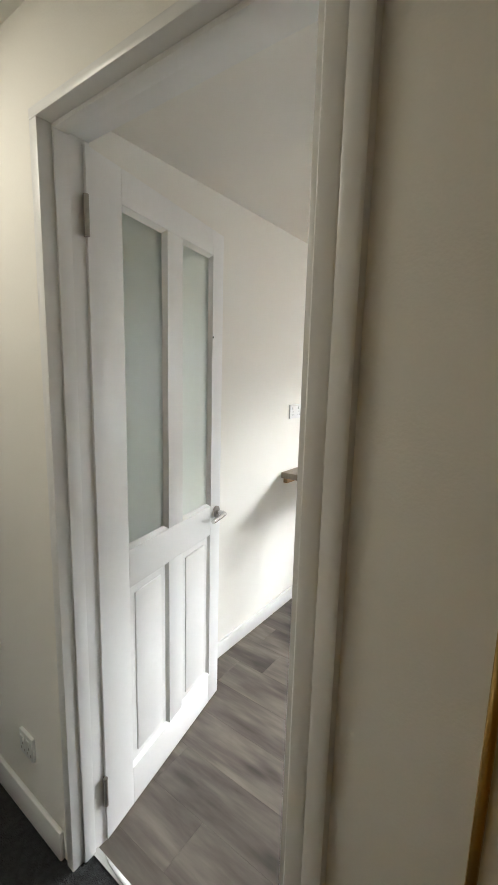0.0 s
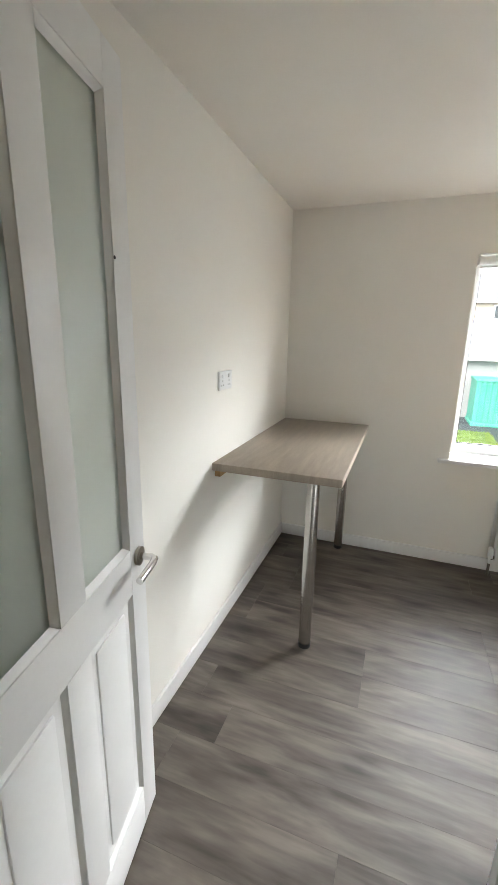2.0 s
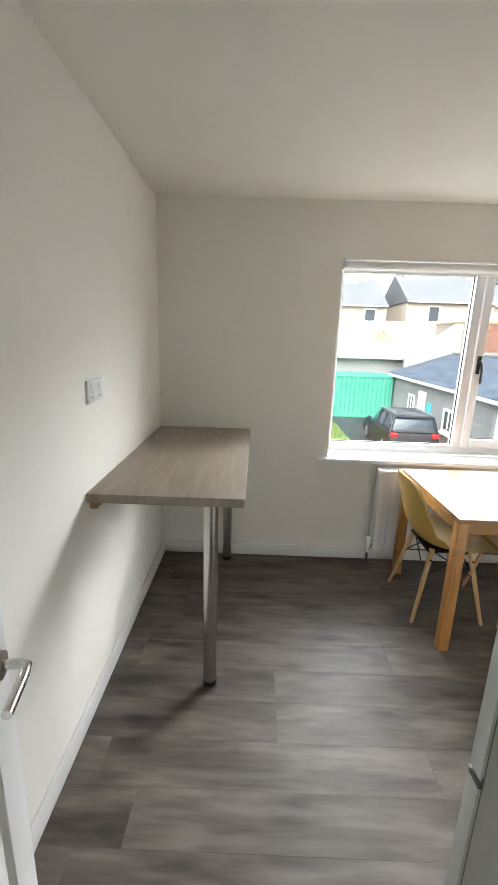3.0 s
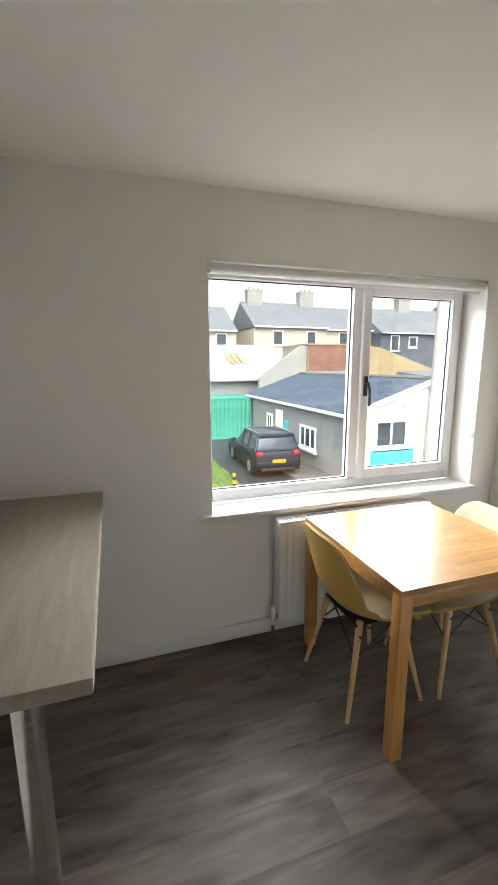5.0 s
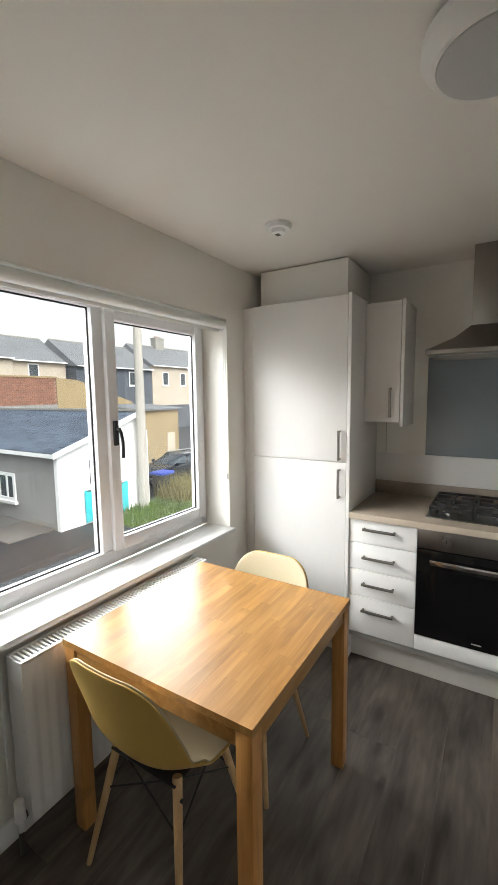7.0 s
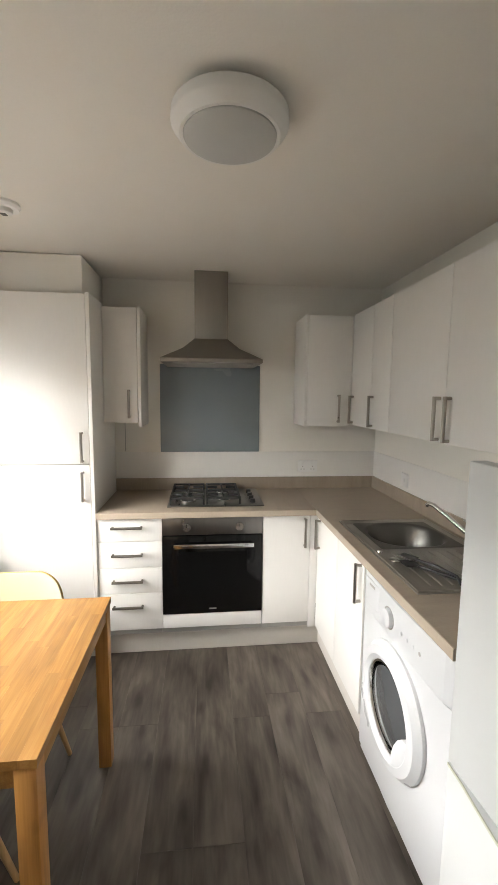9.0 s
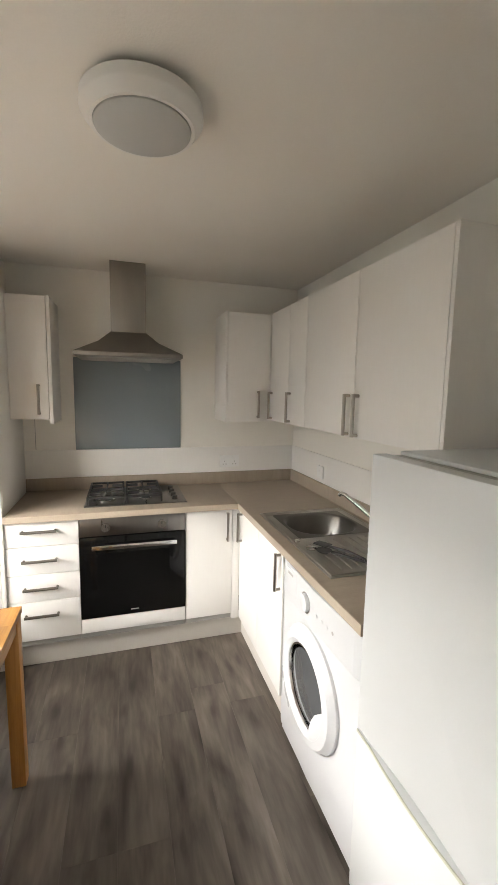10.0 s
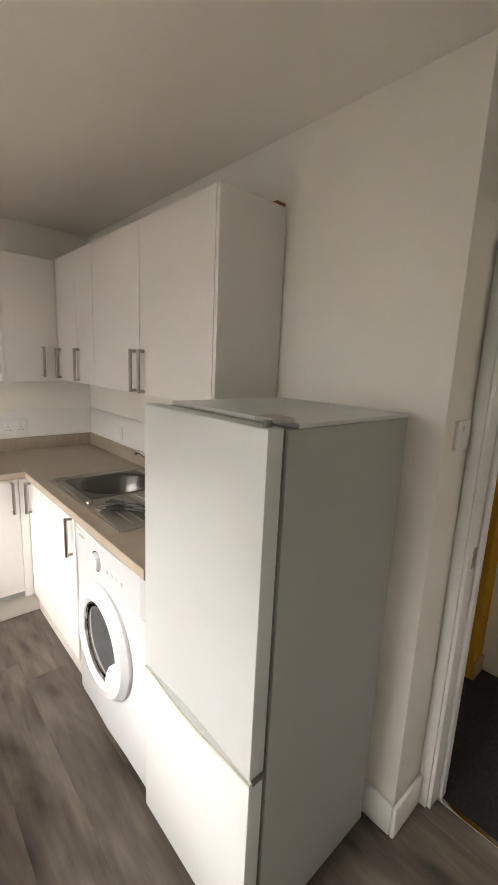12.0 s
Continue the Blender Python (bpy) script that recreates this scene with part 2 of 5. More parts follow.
BEECH = wood("pale_beech", (0.46, 0.28, 0.12), (0.56, 0.36, 0.17), (0.64, 0.44, 0.23), 0.45, along=(30, 30, 3), fine=(200, 200, 9), random_amount=0.06)
STEEL = mat("brushed_steel", (0.50, 0.48, 0.45), 0.24, 1.0, vary=0.08, scale=4, grain=180, bump=0.03, stretch=(1, 1, 14))
STEEL_H = mat("brushed_steel_flat", (0.44, 0.42, 0.39), 0.36, 1.0, vary=0.08, scale=4, grain=160, bump=0.03, stretch=(1, 14, 1))
# far darker than the rim: the bowl's shade and dark reflection as colour
BOWL = mat("shaded_bowl_steel", (0.16, 0.155, 0.145), 0.34, 1.0, vary=0.1, scale=5, grain=160, bump=0.02)
PANEL_STEEL = mat("dark_brushed_steel", (0.21, 0.20, 0.19), 0.3, 1.0, vary=0.08, scale=3, grain=160, bump=0.03, stretch=(1, 12, 1))
HOOD = mat("hood_steel", (0.34, 0.32, 0.29), 0.42, 1.0, vary=0.06, scale=3, grain=160, bump=0.03, stretch=(1, 12, 1))
CHROME = mat("chrome", (0.72, 0.71, 0.69), 0.12, 1.0, vary=0.03, bump=0)
DARK_STEEL = mat("dark_handle", (0.16, 0.145, 0.125), 0.36, 0.7, vary=0.08)
NICKEL = mat("satin_nickel", (0.42, 0.39, 0.35), 0.3, 1.0, vary=0.06)
BLACK = mat("black_plastic", (0.015, 0.015, 0.015), 0.4, vary=0.2)
IRON = mat("black_cast_iron", (0.02, 0.02, 0.02), 0.6, vary=0.25, grain=300, bump=0.15)
OVEN_GLASS = mat("black_oven_glass", (0.004, 0.004, 0.004), 0.08, vary=0.1, bump=0, spec=0.25)
SPLASH = mat("grey_back_painted_glass", (0.235, 0.275, 0.30), 0.25, vary=0.05, scale=2, bump=0, coat=0.15)
ENAMEL = mat("white_enamel", (0.63, 0.64, 0.655), 0.3, vary=0.015, bump=0.01)
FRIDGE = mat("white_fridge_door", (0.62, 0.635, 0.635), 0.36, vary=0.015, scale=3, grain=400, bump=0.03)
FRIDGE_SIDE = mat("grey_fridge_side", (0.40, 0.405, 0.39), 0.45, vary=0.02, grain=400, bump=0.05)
GASKET = mat("grey_gasket", (0.14, 0.145, 0.13), 0.6)
SOCKET = mat("white_switch_plastic", (0.83, 0.83, 0.82), 0.3, vary=0.01, bump=0)
SHELL = mat("mustard_shell", (0.56, 0.37, 0.09), 0.42, vary=0.05, scale=5, grain=200, bump=0.02)
SEAT = mat("cream_seat", (0.57, 0.49, 0.32), 0.5, vary=0.03, bump=0.02)
WIRE = mat("black_wire", (0.012, 0.012, 0.012), 0.4, vary=0.1, bump=0)
DIFFUSER = mat("opal_diffuser", (0.52, 0.53, 0.52), 0.5, vary=0.02, bump=0)
LAMP_WHITE = mat("lamp_white", (0.82, 0.82, 0.80), 0.35, vary=0.01, bump=0)
RADIATOR = mat("radiator_enamel", (0.80, 0.80, 0.79), 0.34, vary=0.02, bump=0.01)
CARPET = mat("charcoal_carpet", (0.03, 0.031, 0.033), 0.95, vary=0.55, scale=60, grain=320, bump=0.9)
YELLOW = mat("ochre_wall_paint", (0.62, 0.33, 0.015), 0.8, vary=0.04)
BRASS = mat("old_brass", (0.55, 0.36, 0.12), 0.35, 1.0, vary=0.1)
# grey tint added to lower the brightness of the yard seen through it
PANE = glass("dimming_glass", (0.86, 0.875, 0.88))
FROST = glass("frosted_glass", (0.84, 0.90, 0.85), 0.42)
PORTHOLE = mat("smoked_glass", (0.085, 0.09, 0.095), 0.08, vary=0.1, bump=0, coat=0.4)
ASPHALT = mat("wet_asphalt", (0.038, 0.041, 0.047), 0.6, spec=0.25, vary=0.35, scale=0.5, grain=40, bump=0.3)
CONCRETE = mat("pale_concrete", (0.30, 0.285, 0.26), 0.85, vary=0.2, scale=1.2, grain=25, bump=0.3)
DAMP = mat("damp_concrete", (0.12, 0.115, 0.11), 0.6, vary=0.3, scale=0.9, grain=25, bump=0.3)
RENDER_GREY = mat("grey_roughcast", (0.27, 0.265, 0.26), 0.9, vary=0.16, scale=0.9, grain=30, bump=0.5)
RENDER_WHITE = mat("white_render", (0.84, 0.84, 0.84), 0.85, vary=0.06, scale=1.2, grain=25, bump=0.2)
# terrace wall colour set paler to carry the distant haze
SANDSTONE = mat("beige_roughcast", (0.50, 0.43, 0.35), 0.9, vary=0.12, scale=0.8, grain=20, bump=0.3)
HOUSE_DARK = mat("charcoal_cladding", (0.085, 0.095, 0.115), 0.7, vary=0.2, scale=1)
OCHRE_WALL = mat("ochre_render", (0.33, 0.25, 0.14), 0.9, vary=0.14, scale=0.8, grain=18, bump=0.3)
SLATE = mat("blue_slate", (0.085, 0.105, 0.14), 0.7, spec=0.15, vary=0.22, scale=1.5, grain=20, bump=0.2, random_amount=0.25)
SLATE_FAR = mat("grey_slate_roof", (0.17, 0.175, 0.185), 0.8, spec=0.2, vary=0.18, scale=0.8, grain=12, bump=0.2)
WHITE_ROOF = mat("pale_sheet_roof", (0.52, 0.56, 0.58), 0.5, vary=0.06, scale=0.5, grain=10)
BRICK = mat("red_brick", (0.27, 0.135, 0.095), 0.9, vary=0.14, scale=2, grain=30, bump=0.2, random_amount=0.18)
MORTAR = mat("grey_mortar", (0.33, 0.27, 0.23), 0.95, vary=0.1)
GREEN = mat("green_container_paint", (0.06, 0.30, 0.21), 0.6, vary=0.1, scale=0.8)
CYAN = mat("turquoise_board", (0.06, 0.50, 0.56), 0.5, vary=0.05, scale=1)
GRASS = mat("grass", (0.13, 0.19, 0.035), 0.9, vary=0.5, scale=2, grain=25, bump=0.5)
WEED = mat("dry_weed", (0.23, 0.20, 0.07), 0.9, vary=0.4, scale=3, random_amount=0.2)
LEAF = mat("weed_leaf", (0.10, 0.16, 0.03), 0.8, vary=0.4, scale=3)
POLE = mat("weathered_pole", (0.44, 0.41, 0.37), 0.85, vary=0.2, scale=2, grain=40, stretch=(6, 6, 0.5), bump=0.3)
CAR = mat("dark_blue_car_paint", (0.010, 0.013, 0.022), 0.22, 0.0, vary=0.05, bump=0, spec=0.3)
CAR_GLASS = mat("tinted_car_glass", (0.02, 0.034, 0.048), 0.06, vary=0.05, bump=0, spec=0.6)
RUBBER = mat("tyre_rubber", (0.018, 0.018, 0.018), 0.8, vary=0.2)
ALLOY = mat("alloy_rim", (0.5, 0.5, 0.5), 0.3, 0.9, vary=0.05)
TAIL = mat("red_tail_lamp", (0.45, 0.01, 0.015), 0.15, vary=0.1, bump=0, coat=0.5)
PLATE = mat("yellow_number_plate", (0.75, 0.47, 0.02), 0.4, vary=0.02, bump=0)
BLUE = mat("blue_plastic", (0.02, 0.06, 0.42), 0.45, vary=0.1)
DARK_WINDOW = mat("dark_window_pane", (0.055, 0.065, 0.075), 0.06, vary=0.1, bump=0)
# darker than the other corridor walls: shade put into the base colour
HALL_SHADE = mat("hall_shade_grey", (0.24, 0.23, 0.22), 0.9, vary=0.04)
WOODEND = mat("raw_batten", (0.44, 0.29, 0.14), 0.7, vary=0.15, grain=60)
RUST = mat("terracotta_board", (0.36, 0.16, 0.08), 0.8, vary=0.1)

# ---- structure: kitchen and hall ----
XW, XE, YN, YS = -1.112, 2.52, 3.553, 0.972
YD, YH = 0.785, 0.66                       # kitchen and hall face of the door wall
WX0, WX1, WZ0, WZ1 = 0.035, 1.768, 0.725, 2.022
DX0, DX1, DZ = -0.842, -0.066, 2.125


def setting(name, bm, material, label, category):
    return tagged(part(name, bm, material, None), label, category, kind="structure")


setting("wall_west", box((XW - 0.2, YD, 0), (XW, YN, CEIL)), WALL, "plain off-white painted kitchen wall with a socket", "wall")
setting("wall_north", join(box((XW - 0.2, YN, -0.3), (WX0, YN + 0.3, CEIL)), box((WX1, YN, -0.3), (XE + 0.2, YN + 0.3, CEIL)),
                           box((WX0, YN, -0.3), (WX1, YN + 0.3, WZ0)), box((WX0, YN, WZ1), (WX1, YN + 0.3, CEIL))), WALL, "off-white painted wall around a wide window", "wall")
setting("wall_east", box((XE, YS, 0), (XE + 0.2, YN, CEIL)), WALL, "off-white painted wall behind the hob and hood", "wall")
setting("wall_south", box((-0.037, YH, 0), (XE + 0.2, YS, CEIL), 0.004), WALL, "thick off-white wall behind sink and fridge", "wall")
setting("wall_door", join(box((XW - 0.2, YH, 0), (DX0, YD, CEIL)), box((DX1, YH, 0), (-0.037, YD, CEIL)), box((DX0, YH, DZ), (DX1, YD, CEIL))), WALL, "off-white wall with the kitchen doorway", "wall")
setting("ceiling", box((XW - 0.2, YH, CEIL), (XE + 0.2, YN + 0.3, CEIL + 0.15)), CEILING, "plain matt off-white ceiling", "ceiling")
floor = setting("floor", box((XW - 0.2, 0.73, -0.3), (XE + 0.2, YN, -0.006)), FLOOR, "grey oak-effect vinyl plank floor", "floor")
setting("lower_storey", box((XW - 0.2, -0.33, GROUND), (XE + 0.2, YN + 0.3, -0.3)), RENDER_GREY, "plain grey rendered lower storey wall", "wall")
setting("house_roof", prism([(-0.33, CEIL + 0.17), (YN + 0.3, CEIL + 0.17), (1.7, CEIL + 1.6)], "x", -2.9, XE + 0.2), SLATE_FAR, "plain slate roof over the flat", "roof")

setting("hall_floor", box((-2.8, -0.33, -0.3), (1.1, 0.722, 0.004)), CARPET, "charcoal pile carpet in the hall", "carpet")
setting("hall_wall_south", box((-2.8, -0.33, 0), (0.066, -0.13, CEIL)), WALL, "plain off-white corridor wall", "wall")
setting("hall_wall_yellow", box((0.066, -0.33, 0), (1.1, 0.0, CEIL)), YELLOW, "ochre yellow painted corridor wall", "wall")
setting("hall_wall_end", box((1.1, -0.33, 0), (1.3, YH, CEIL)), WALL, "plain off-white corridor end wall", "wall")
# walls added behind the dark gap, their shade painted in
setting("hall_wall_west", box((-3.0, -0.33, 0), (-2.8, 1.8, CEIL)), HALL_SHADE, "corridor end wall with its dimness put into the grey", "wall")
setting("hall_wall_alcove", box((-2.8, 1.6, 0), (XW - 0.2, 1.8, CEIL)), HALL_SHADE, "alcove wall with its dimness put into the grey", "wall")
setting("hall_alcove_floor", box((-2.8, 0.722, -0.3), (XW - 0.2, 1.6, 0.002)), CARPET, "charcoal pile carpet in the alcove", "carpet")
setting("hall_ceiling", box((-3.0, -0.33, CEIL), (1.3, YH, CEIL + 0.15)), CEILING, "plain matt off-white corridor ceiling", "ceiling")
setting("hall_alcove_ceiling", box((-3.0, YH, CEIL), (XW - 0.2, 1.8, CEIL + 0.15)), CEILING, "plain matt alcove ceiling", "ceiling")
setting("yellow_skirting", box((0.052, -0.12, 0.004), (0.066, 0.0, 0.1), 0.004), WOODEND, "tan skirting along the ochre wall", "skirting")
setting("trim_ochre", box((0.193, YH - 0.012, 0.004), (0.207, YH, 2.0), 0.004), BRASS, "narrow golden upright trim strip on the hall wall", "trim")


def skirting(name, lo, hi):
    setting(name, box(lo, hi, 0.006), GLOSS, "white painted skirting board", "skirting")


skirting("baseboard_west", (XW, YD, 0), (XW + 0.016, YN, 0.088))
skirting("baseboard_north", (XW + 0.016, YN - 0.016, 0), (1.98, YN, 0.088))
skirting("baseboard_nib", (-0.053, 0.80, 0), (-0.037, YS + 0.016, 0.12))
skirting("baseboard_fridge", (-0.037, YS, 0), (0.5, YS + 0.016, 0.12))
skirting("baseboard_hall", (XW - 0.2, YH - 0.016, 0.004), (DX0 - 0.02, YH, 0.11))
skirting("baseboard_hall_end", (XW - 0.216, YH - 0.016, 0.004), (XW - 0.2, 1.6, 0.11))
setting("threshold", box((DX0 + 0.024, 0.718, 0), (DX1 - 0.024, 0.742, 0.008), 0.003), CHROME, "thin aluminium threshold strip in the doorway", "threshold")

# door lining, stops and architraves
lining = thing("door_frame", (DX0, YH, 0), "white gloss painted door lining and architrave", "door frame", kind="structure")
part("jamb", box((DX0, YH - 0.006, 0.0), (DX0 + 0.034, YD + 0.006, DZ - 0.024), 0.003), GLOSS, lining)
part("jamb", box((DX1 - 0.024, YH - 0.006, 0.0), (DX1, YD + 0.006, DZ - 0.024), 0.003), GLOSS, lining)
part("head", box((DX0, YH - 0.006, DZ - 0.024), (DX1, YD + 0.006, DZ), 0.003), GLOSS, lining)
part("stop", box((DX1 - 0.036, 0.69, 0.0), (DX1 - 0.024, 0.728, DZ - 0.024), 0.002), GLOSS, lining)
part("stop", box((DX0 + 0.034, 0.69, 0.0), (DX0 + 0.042, 0.728, DZ - 0.024), 0.002), GLOSS, lining)
part("stop", box((DX0 + 0.042, 0.69, DZ - 0.036), (DX1 - 0.036, 0.728, DZ - 0.024), 0.002), GLOSS, lining)
arch = [(0.0, 0.0), (0.0, 0.010), (0.004, 0.014), (0.034, 0.016), (0.037, 0.0145), (0.041, 0.016), (0.066, 0.018), (0.072, 0.015), (0.075, 0.0)]
part("architrave", prism([(DX1 - 0.012 + a, YH - b) for a, b in arch], "z", 0.0, DZ + 0.05), GLOSS, lining)
part("architrave", box((DX1 - 0.012, YD, 0.0), (-0.039, YD + 0.016, DZ + 0.045), 0.005), GLOSS, lining)
part("architrave", box((DX0 - 0.05, YD, 0.0), (DX0 + 0.012, YD + 0.016, DZ + 0.045), 0.005), GLOSS, lining)
part("architrave", box((DX0 + 0.012, YD, DZ - 0.012), (DX1 - 0.012, YD + 0.016, DZ + 0.045), 0.005), GLOSS, lining)
part("strike_plate", box((DX1 - 0.0252, 0.736, 0.93), (DX1 - 0.0235, 0.762, 1.0)), NICKEL, lining, "dull metal strike plate")

# the open door, built closed along x from its hinge and then swung
DOOR_W, DOOR_H, DT = 0.735, 2.09, 0.038
door = thing("door_1", (0, 0, 0), "open white panelled door with two tall frosted panes", "door", kind="structure")
GU, LU = ((0.13, 0.345), (0.435, 0.65)), ((0.13, 0.345), (0.435, 0.65))
ZG0, ZG1, ZL0, ZL1 = 0.965, 1.995, 0.155, 0.835


def dbox(u0, u1, z0, z1, n0=0.0, n1=DT, bevel=0.0015):
    return box((u0, n0, z0), (u1, n1, z1), bevel)


for u0, u1 in ((0, GU[0][0]), (GU[1][1], DOOR_W)):
    part("stile", dbox(u0, u1, 0.008, DOOR_H), GLOSS, door)
for z0, z1 in ((0.008, ZL0), (ZL1, ZG0), (ZG1, DOOR_H)):
    part("rail", dbox(GU[0][1] - 0.215, GU[1][1], z0, z1), GLOSS, door)
for z0, z1 in ((ZL0, ZL1), (ZG0, ZG1)):
    part("muntin", dbox(GU[0][1], GU[1][0], z0, z1), GLOSS, door)
for u0, u1 in GU:
    part("pane", dbox(u0, u1, ZG0, ZG1, 0.016, 0.022, 0), FROST, door, "frosted glass pane").visible_shadow = False
    part("panel", dbox(u0, u1, ZL0, ZL1, 0.012, 0.026, 0), GLOSS, door)
    part("raised_field", dbox(u0 + 0.035, u1 - 0.035, ZL0 + 0.035, ZL1 - 0.035, 0.007, 0.031, 0.005), GLOSS, door)
    for z0, z1 in ((ZL0, ZL1), (ZG0, ZG1)):
        w, d0, d1 = 0.013, 0.0, 0.015
        mould = [prism([(d0 + 0.003, z0), (d1, z0), (d1, z0 + w)], "x", u0, u1), prism([(d0 + 0.003, z1), (d1, z1), (d1, z1 - w)], "x", u0, u1),
                 prism([(u0, d0 + 0.003), (u0, d1), (u0 + w, d1)], "z", z0, z1), prism([(u1, d0 + 0.003), (u1, d1), (u1 - w, d1)], "z", z0, z1)]
        part("glazing_bead", join(*mould), GLOSS, door)
for z in (0.2, 1.92):
    hinge = part("hinge", join(rod((-0.006, -0.004, z - 0.05), (-0.006, -0.004, z + 0.05), 0.007), box((-0.004, -0.003, z - 0.05), (-0.001, 0.032, z + 0.05))), NICKEL, door, "dull steel butt hinge")
HU, HZ = 0.69, 0.93
handle = part("handle", lathe([(0.0, 0.0), (0.026, 0.0), (0.026, 0.008), (0.022, 0.010), (0.0, 0.010)], (HU, -0.010, HZ), 28, "y"), NICKEL, door, "satin chrome lever handle on a round rose")
part("lever", tube([(HU, -0.008, HZ), (HU, -0.04, HZ), (HU - 0.006, -0.052, HZ), (HU - 0.03, -0.056, HZ), (HU - 0.11, -0.054, HZ - 0.004)], 0.0095, 14), CHROME, handle)
part("latch", box((DOOR_W - 0.0005, 0.008, HZ - 0.05), (DOOR_W + 0.001, 0.03, HZ + 0.05)), NICKEL, door)
part("knot", rod((0.655, -0.001, 1.68), (0.655, 0.002, 1.68), 0.004), BLACK, door, "small dark mark")
door.matrix_basis = pose(-0.80, 0.772, 0, 0, 0, math.degrees(math.atan2(0.980, -0.199)))

# ---- window, sill, blind ----
FY = 3.735
win = thing("window_1", (WX0, FY, WZ0), "white plastic window with fixed pane and opening casement", "window", kind="structure")
Z0, Z1 = 0.752, 2.022


def bar(name, x0, x1, z0, z1, y0=FY, y1=FY + 0.07, bevel=0.006, parent=win):
    return part(name, box((x0, y0, z0), (x1, y1, z1), bevel), UPVC, parent)


frame_w = bar("window_frame", WX0, 0.082, Z0, Z1)
bar("window_frame", 1.725, WX1, Z0, Z1)
bar("window_frame", 0.082, 1.725, 1.978, Z1)
bar("window_frame", 0.082, 1.725, Z0, 0.822)
bar("mullion", 0.955, 1.02, 0.822, 1.978)
sash = bar("casement", 1.012, 1.07, 0.815, 1.985, FY - 0.022, FY + 0.04)
bar("casement", 1.668, 1.732, 0.815, 1.985, FY - 0.022, FY + 0.04)
bar("casement", 1.07, 1.668, 1.93, 1.985, FY - 0.022, FY + 0.04)
bar("casement", 1.07, 1.668, 0.815, 0.878, FY - 0.022, FY + 0.04)
for x0, x1, z0, z1, y in ((0.082, 0.955, 0.822, 1.978, FY + 0.03), (1.07, 1.668, 0.878, 1.93, FY + 0.008)):
    g = part("pane", box((x0 - 0.004, y, z0 - 0.004), (x1 + 0.004, y + 0.006, z1 + 0.004)), PANE, win, "glass pane tinted to dim the view outside")
    g.visible_shadow = False
    for a, b in (((x0, z0), (x0 + 0.006, z1)), ((x1 - 0.006, z0), (x1, z1)), ((x0, z1 - 0.006), (x1, z1)), ((x0, z0), (x1, z0 + 0.006))):
        part("gasket", box((a[0], y - 0.005, a[1]), (b[0], y, b[1])), BLACK, win, "black rubber gasket")
hw = part("window_handle", box((1.028, FY - 0.038, 1.34), (1.052, FY - 0.022, 1.46), 0.004), BLACK, win, "black window lever")
part("lever", tube([(1.04, FY - 0.036, 1.42), (1.04, FY - 0.055, 1.42), (1.043, FY - 0.063, 1.40), (1.05, FY - 0.064, 1.36), (1.052, FY - 0.062, 1.28)], 0.008), BLACK, hw)
setting("window_sill", box((-0.037, YN - 0.032, 0.725), (1.79, FY, 0.752), 0.007), GLOSS, "deep white painted window sill board", "sill")
blind = thing("roller_blind", (0.9, 3.57, 1.96), "rolled-up white roller blind at the window head", "blind")
part("roll", rod((0.05, 3.575, 1.988), (1.755, 3.575, 1.988), 0.026, seg=28), LAMP_WHITE, blind)
part("hem", box((0.055, 3.594, 1.950), (1.75, 3.604, 1.972), 0.003), LAMP_WHITE, blind)
for x in (0.036, 1.755):
    part("bracket", box((x, 3.545, 1.958), (x + 0.012, 3.605, 2.018), 0.003), LAMP_WHITE, blind)
part("chain", join(rod((1.752, 3.556, 1.98), (1.752, 3.556, 1.09), 0.0022, seg=6), rod((1.752, 3.572, 1.98), (1.752, 3.572, 1.09), 0.0022, seg=6)), LAMP_WHITE, blind, "thin bead chain")
part("chain_weight", box((1.745, 3.552, 1.06), (1.759, 3.576, 1.095), 0.003), LAMP_WHITE, blind)

# ---- radiator ----
rad = thing("radiator", (0.88, 3.50, 0.12), "white panel radiator under the window behind the table", "radiator")
RX0, RX1, RY0, RY1, RZ0, RZ1 = 0.375, 1.375, 3.435, 3.53, 0.12, 0.705
prof = []
n = 24
for i in range(n):
    x0 = RX0 + 0.012 + i * (RX1 - RX0 - 0.024) / n
    w = (RX1 - RX0 - 0.024) / n
    prof += [(x0, RY0 + 0.006), (x0 + 0.25 * w, RY0), (x0 + 0.55 * w, RY0), (x0 + 0.8 * w, RY0 + 0.006)]
part("front_panel", prism([(RX0 + 0.004, RY0 + 0.006)] + prof + [(RX1 - 0.004, RY0 + 0.006), (RX1 - 0.004, RY0 + 0.02), (RX0 + 0.004, RY0 + 0.02)], "z", RZ0, RZ1 - 0.01), RADIATOR, rad)
part("back_panel", box((RX0 + 0.004, RY1 - 0.014, RZ0), (RX1 - 0.004, RY1, RZ1 - 0.01), 0.003), RADIATOR, rad)
for x in (RX0, RX1 - 0.004):
    part("side_panel", box((x, RY0 + 0.004, RZ0 + 0.01), (x + 0.004, RY1, RZ1), 0.001), RADIATOR, rad)
grille = part("top_grille", join(box((RX0, RY0 + 0.003, RZ1 - 0.008), (RX1, RY0 + 0.018, RZ1), 0.002), box((RX0, RY1 - 0.016, RZ1 - 0.008), (RX1, RY1, RZ1), 0.002)), RADIATOR, rad)
for i in range(62):
    x = RX0 + 0.012 + i * (RX1 - RX0 - 0.03) / 61
    part("slat", box((x, RY0 + 0.018, RZ1 - 0.007), (x + 0.007, RY1 - 0.016, RZ1 - 0.001)), RADIATOR, grille)
